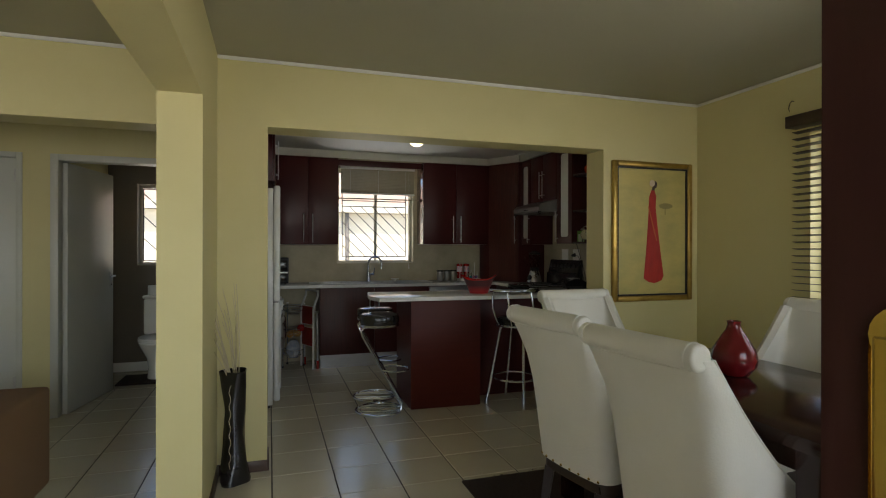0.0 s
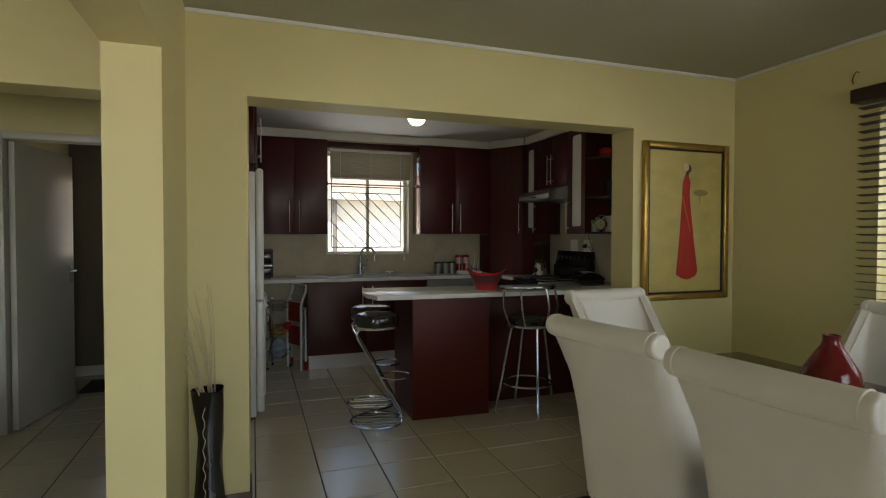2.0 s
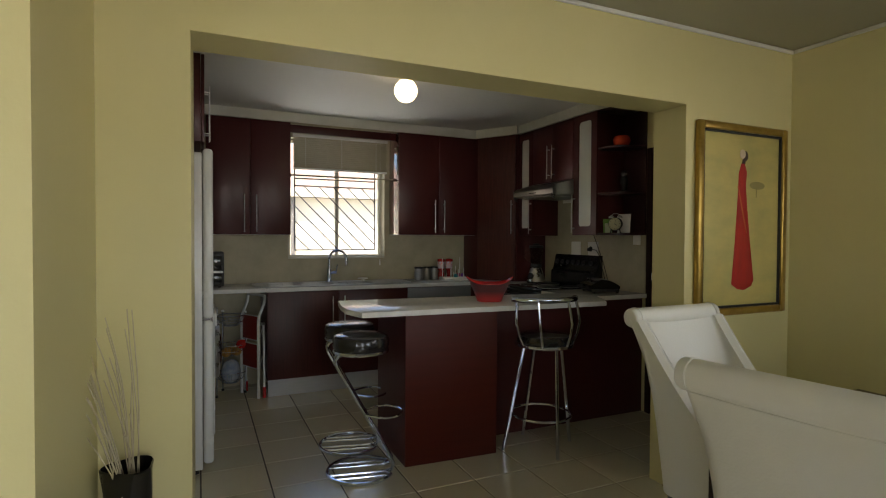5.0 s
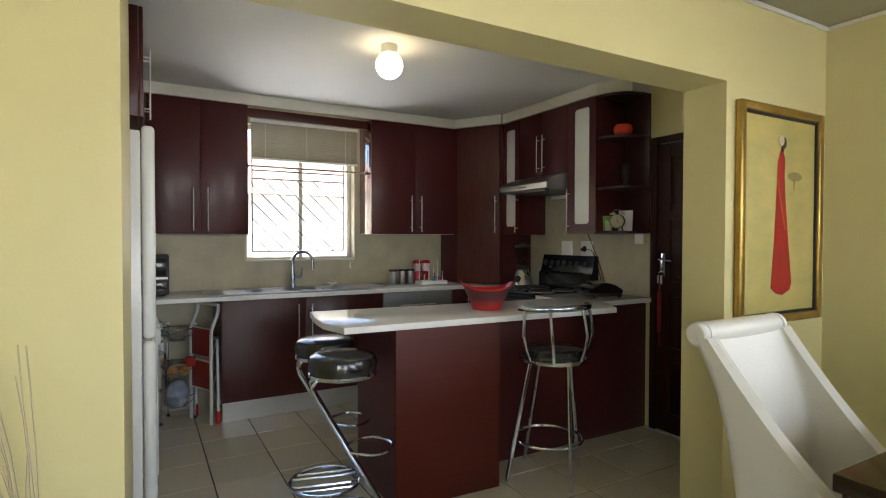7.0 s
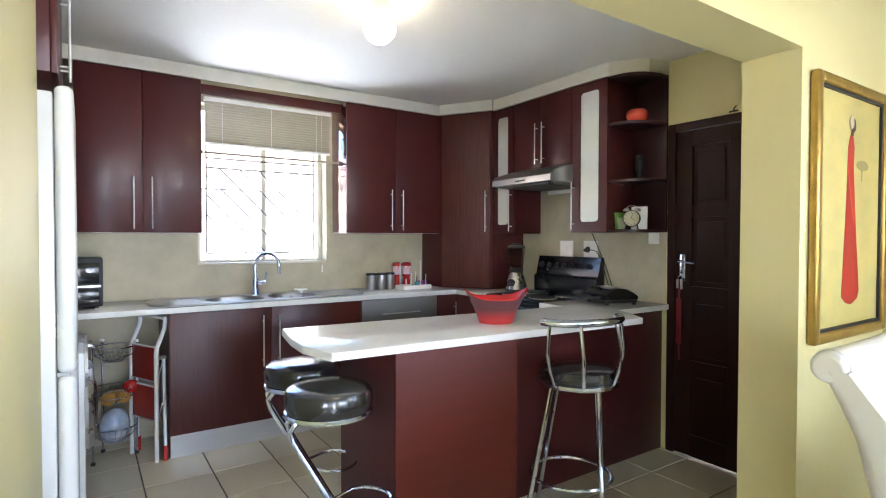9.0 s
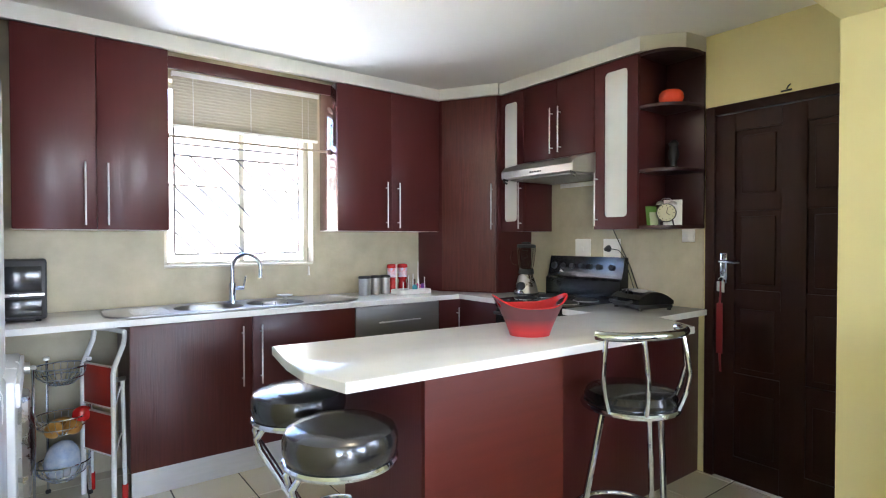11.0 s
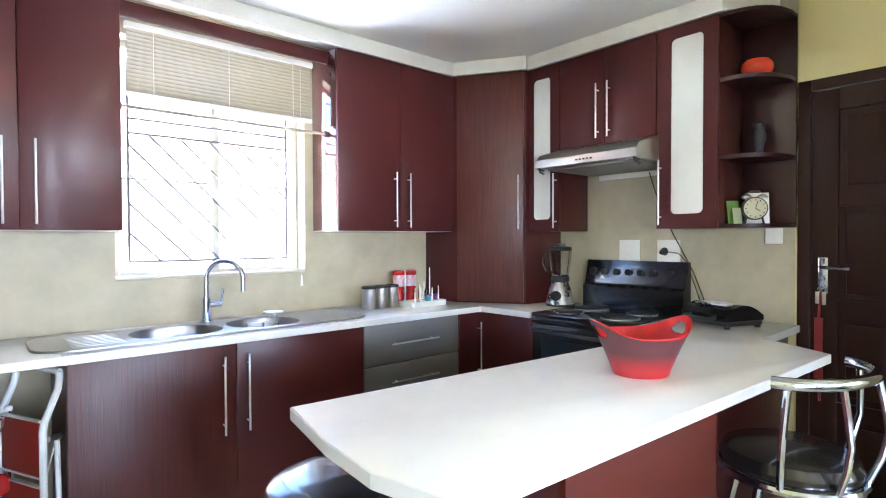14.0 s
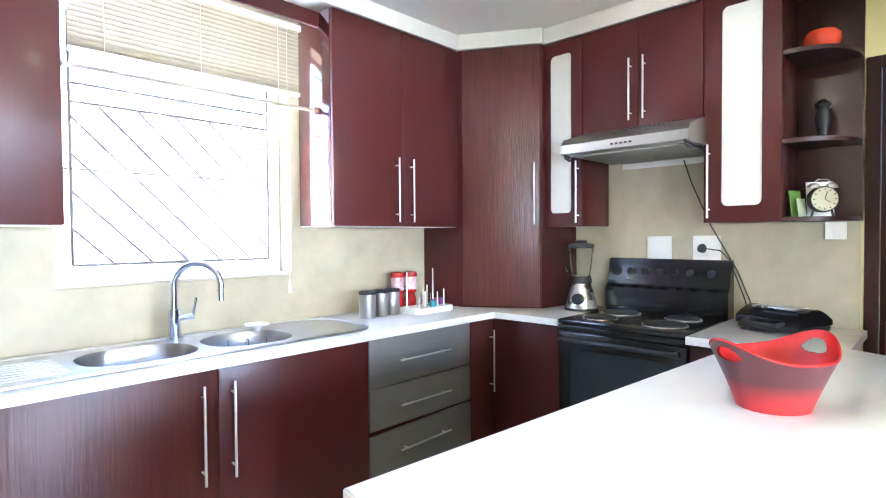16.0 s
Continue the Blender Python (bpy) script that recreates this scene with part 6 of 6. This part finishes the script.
rv = lathe(bmesh.new(), [(0.045, 0), (0.06, 0.006), (0.088, 0.045), (0.094, 0.075), (0.085, 0.115), (0.055, 0.165), (0.032, 0.20), (0.026, 0.222), (0.029, 0.236), (0.024, 0.237), (0.020, 0.215)], (2.005, 2.235, TZ + 0.0005), 40)
solid("vase", rv, REDGLAZE, "deep red glazed teardrop vase on the table", "vase", base=(2.005, 2.235, TZ))
# rug: a base and tufts
rg = bmesh.new()
box(rg, 1.13, 2.95, 1.15, 3.29, 0.001, 0.012, 0.003)
rs = random.Random(4)
for i in range(2600):
    x, y = 1.13 + 1.82 * rs.random(), 2.3 + 1.0 * rs.random()
    a = rs.random() * 6.28
    h_ = 0.010 + 0.008 * rs.random()
    dx, dy = 0.006 * math.cos(a), 0.006 * math.sin(a)
    v0 = rg.verts.new((x - dy, y + dx, 0.011))
    v1 = rg.verts.new((x + dy, y - dx, 0.011))
    v2 = rg.verts.new((x + dx * 2, y + dy * 2, 0.011 + h_ * 0.35))
    rg.faces.new((v0, v1, v2))
solid("rug", rg, RUGMAT, "dark brown shaggy rug under the dining table", "rug", base=(2.04, 2.2, 0))

# picture on the partition wall
pc = thing("picture", (2.85, PART_S, 0.945), "framed painting of a slender red robe on a gold ground", "painting")
PX0, PX1, PZ0, PZ1 = 2.492, 3.215, 0.945, 1.998
fw = 0.042
yb = PART_S - 0.001
for nm, x0, x1, z0_, z1_ in (("frame_side", PX0, PX0 + fw, PZ0, PZ1), ("frame_side", PX1 - fw, PX1, PZ0, PZ1), ("frame_rail", PX0 + fw, PX1 - fw, PZ0, PZ0 + fw), ("frame_rail", PX0 + fw, PX1 - fw, PZ1 - fw, PZ1)):
    part(nm, obox(x0, x1, yb - 0.035, yb, z0_, z1_, 0.010, 3), GOLD, pc, "gilded frame moulding")
inn = bmesh.new()
for x0, x1, z0_, z1_ in ((PX0 + fw, PX0 + fw + 0.012, PZ0 + fw, PZ1 - fw), (PX1 - fw - 0.012, PX1 - fw, PZ0 + fw, PZ1 - fw), (PX0 + fw + 0.012, PX1 - fw - 0.012, PZ0 + fw, PZ0 + fw + 0.012), (PX0 + fw + 0.012, PX1 - fw - 0.012, PZ1 - fw - 0.012, PZ1 - fw)):
    box(inn, x0, x1, yb - 0.022, yb - 0.008, z0_, z1_)
part("inner_edge", inn, BLACKMAT, pc, "black inner edge")
CANVAS = material("gold_green_painted_canvas", (0.60, 0.48, 0.15), 0.5, second=(0.33, 0.30, 0.11), scale=4.5, amount=0.7, stretch=(1, 1, 1.8), bump=0.2, bump_scale=150)
cv = part("canvas", obox(PX0 + fw, PX1 - fw, yb - 0.012, yb - 0.001, PZ0 + fw, PZ1 - fw), CANVAS, pc)


def painted(nm, outline, mat, lift):
    """A flat painted shape on the canvas, from an (x, z) outline."""
    b_ = prism(bmesh.new(), outline, 0, 0.0008)
    b_.transform(Matrix.Translation((0, yb - 0.012 - lift, 0)) @ Matrix(((1, 0, 0, 0), (0, 0, 1, 0), (0, 1, 0, 0), (0, 0, 0, 1))))
    return part(nm, b_, mat, cv)


PAINTRED = material("red_oil_paint", (0.46, 0.020, 0.010), 0.45, second=(0.27, 0.010, 0.009), scale=8, stretch=(3, 1, 0.6), bump=0.2, bump_scale=80)
PAINTORANGE = material("orange_oil_paint", (0.52, 0.11, 0.035), 0.5)
PAINTDARK = material("dark_oil_paint", (0.06, 0.035, 0.025), 0.5)
PAINTPALE = material("pale_oil_paint", (0.62, 0.50, 0.36), 0.5)
PAINTOLIVE = material("olive_oil_paint", (0.30, 0.26, 0.09), 0.5)
fx = 2.868
painted("painted_shape", [(fx - 0.092, 1.115), (fx - 0.048, 1.088), (fx + 0.008, 1.078), (fx + 0.072, 1.10), (fx + 0.090, 1.135), (fx + 0.056, 1.35), (fx + 0.028, 1.55), (fx + 0.016, 1.66), (fx + 0.022, 1.74), (fx + 0.004, 1.785), (fx - 0.024, 1.785), (fx - 0.044, 1.73), (fx - 0.050, 1.60), (fx - 0.068, 1.35)], PAINTRED, 0.001)
painted("painted_shape", [(fx - 0.055, 1.66), (fx - 0.045, 1.66), (fx + 0.01, 1.47), (fx + 0.03, 1.40), (fx + 0.022, 1.40), (fx - 0.001, 1.47)], PAINTORANGE, 0.002)
painted("painted_shape", [(fx - 0.022, 1.785), (fx + 0.006, 1.785), (fx + 0.008, 1.80), (fx - 0.012, 1.815)], PAINTDARK, 0.002)
painted("painted_shape", [(fx + 0.008 + 0.020 * math.cos(a), 1.828 + 0.028 * math.sin(a)) for a in (2 * math.pi * i / 14 for i in range(14))], PAINTDARK, 0.003)
painted("painted_shape", [(fx - 0.018 + 0.024 * math.cos(a), 1.838 + 0.026 * math.sin(a)) for a in (2 * math.pi * i / 14 for i in range(14))], PAINTPALE, 0.004)
painted("painted_shape", [(fx + 0.11 + 0.065 * math.cos(a), 1.668 + 0.022 * math.sin(a)) for a in (2 * math.pi * i / 14 for i in range(14))], PAINTOLIVE, 0.001)
painted("painted_shape", [(fx + 0.10, 1.60), (fx + 0.108, 1.60), (fx + 0.108, 1.65), (fx + 0.10, 1.65)], PAINTOLIVE, 0.001)

# floor vase with twigs in the corner by the pillar
fv = thing("floor_vase", (-0.108, 3.70, 0), "black twisted floor vase holding pale dry twigs", "vase")
VX, VY = -0.108, 3.70
part("vase_body", lathe(bmesh.new(), [(0.078, 0), (0.08, 0.02), (0.066, 0.12), (0.056, 0.28), (0.056, 0.42), (0.064, 0.55), (0.074, 0.636), (0.070, 0.640), (0.058, 0.54), (0.045, 0.35)], (VX, VY, 0), 40, 5.0, 3, 0.13), material("black_lacquer_with_cracks", (0.008, 0.007, 0.007), 0.14, second=(0.02, 0.017, 0.015), scale=9), fv)
part("scratch_line", tube(bmesh.new(), [(VX - 0.02 + 0.006 * math.sin(i * 1.7), VY - 0.062 - 0.004 * math.cos(i), 0.06 + 0.022 * i) for i in range(24)], 0.0018, 5), TWIG, fv, "pale wavy line")
rs = random.Random(11)
for i in range(26):
    a = rs.random() * 6.28
    top_ = 0.78 + 0.36 * rs.random()
    lx = -0.15 + 0.10 * rs.random() + 0.05 * math.cos(a)
    ly = -0.03 + 0.05 * math.sin(a)
    pts = []
    for k in range(8):
        t = k / 7
        pts.append((VX + 0.02 * math.cos(a) + (lx * t * t + 0.012 * math.sin(5 * t + i)) * 0.8, VY + 0.02 * math.sin(a) + ly * t * 0.8 + 0.006 * math.cos(6 * t + i), 0.40 + (top_ - 0.40) * t))
    part("twig", tube(bmesh.new(), pts, 0.0018, 5), TWIG, fv)

# sofa at the living room side
sf = thing("sofa", (-1.6, 2.9, 0), "tan suede sofa with a dark wooden base", "sofa")
part("arm", obox(-1.34, -1.035, 1.75, 3.80, 0.075, 0.60, 0.025, 3), SOFAFAB, sf)
part("seat", obox(-2.0, -1.345, 1.75, 3.55, 0.075, 0.42, 0.03, 3), SOFAFAB, sf)
part("backrest", obox(-2.0, -1.345, 3.56, 3.80, 0.075, 0.60, 0.03, 3), SOFAFAB, sf)
part("base", obox(-1.97, -1.10, 1.80, 3.77, 0.0, 0.075), CHAIRWOOD, sf, "dark wooden base")

# bathroom
tl = thing("toilet", (-1.0, 6.6, 0), "white ceramic toilet with a low cistern", "toilet")
part("cistern", obox(-1.19, -0.81, 6.79, 6.97, 0.42, 0.80, 0.02, 3), CERAMIC, tl)
part("cistern_lid", obox(-1.20, -0.80, 6.78, 6.975, 0.802, 0.835, 0.012, 3), CERAMIC, tl)
bw_ = lathe(bmesh.new(), [(0.10, 0), (0.105, 0.02), (0.095, 0.12), (0.11, 0.22), (0.165, 0.33), (0.185, 0.38), (0.175, 0.392)], (0, 0, 0), 32)
bw_.transform(Matrix.Translation((-1.0, 6.56, 0)) @ Matrix.Diagonal((1, 1.3, 1, 1)))
part("bowl", bw_, CERAMIC, tl)
st_ = lathe(bmesh.new(), [(0.19, 0.393), (0.195, 0.40), (0.19, 0.43), (0.17, 0.437), (0.01, 0.44)], (0, 0, 0), 32)
st_.transform(Matrix.Translation((-1.0, 6.57, 0)) @ Matrix.Diagonal((1, 1.25, 1, 1)))
part("seat_lid", st_, CERAMIC, tl)
solid("toilet_roll", lathe(bmesh.new(), [(0.02, 0), (0.055, 0.001), (0.055, 0.10), (0.02, 0.10)], (-1.11, 6.88, 0.8355)), WHITEPLASTIC, "white toilet roll on the cistern", "toilet roll", base=(-1.11, 6.88, 0.8355))
bm_ = bmesh.new()
box(bm_, -1.34, -0.72, 6.30, 6.72, 0.001, 0.018, 0.006)
solid("bath_mat", bm_, RUGMAT, "dark brown bath mat before the toilet", "mat", base=(-1.03, 6.5, 0))

# ---- floor ----
solid("floor", obox(-4.1, EAST + T, -0.3, NORTH + T, -0.12, -0.004), GROUT, "floor of glazed beige tiles with dark grout", "floor", "structure")
floor_ob = bpy.data.objects["floor"]
PITCH, GAP = 0.352, 0.007


def tile_bm():
    b_ = bmesh.new()
    box(b_, 0, PITCH - GAP, 0, PITCH - GAP, -0.006, 0.0)
    top_e = [e for e in b_.edges if all(abs(v_.co.z) < 1e-6 for v_ in e.verts)]
    bmesh.ops.bevel(b_, geom=top_e, offset=0.0022, segments=1, affect="EDGES")
    return b_


tile_me = finish("tile", tile_bm(), TILE, False)
rest = []
for i in range(-13, 9):
    for j in range(-17, 5):
        x, y = 0.453 + PITCH * i, 5.469 + PITCH * j
        near = -1.75 <= x <= 3.25 and y > 1.9
        if near:
            t_ = new("tile", tile_me)
            t_.parent = floor_ob
            t_.matrix_basis = Matrix.Translation((x, y, 0)) @ Matrix.Rotation(radians(random.uniform(-0.06, 0.06)), 4, "X")
        else:
            rest.append((x, y))
verts, faces = [], []
for x, y in rest:
    k = len(verts)
    s_ = PITCH - GAP
    verts += [(x, y, -0.004), (x + s_, y, -0.004), (x + s_, y + s_, -0.004), (x, y + s_, -0.004), (x + 0.002, y + 0.002, 0), (x + s_ - 0.002, y + 0.002, 0), (x + s_ - 0.002, y + s_ - 0.002, 0), (x + 0.002, y + s_ - 0.002, 0)]
    faces += [(k + 4, k + 5, k + 6, k + 7), (k, k + 1, k + 5, k + 4), (k + 1, k + 2, k + 6, k + 5), (k + 2, k + 3, k + 7, k + 6), (k + 3, k, k + 4, k + 7)]
me = bpy.data.meshes.new("tiles")
me.from_pydata(verts, [], faces)
me.materials.append(TILE)
far = new("tiles", me)
far.parent = floor_ob
tagged(far, kind="stuff")
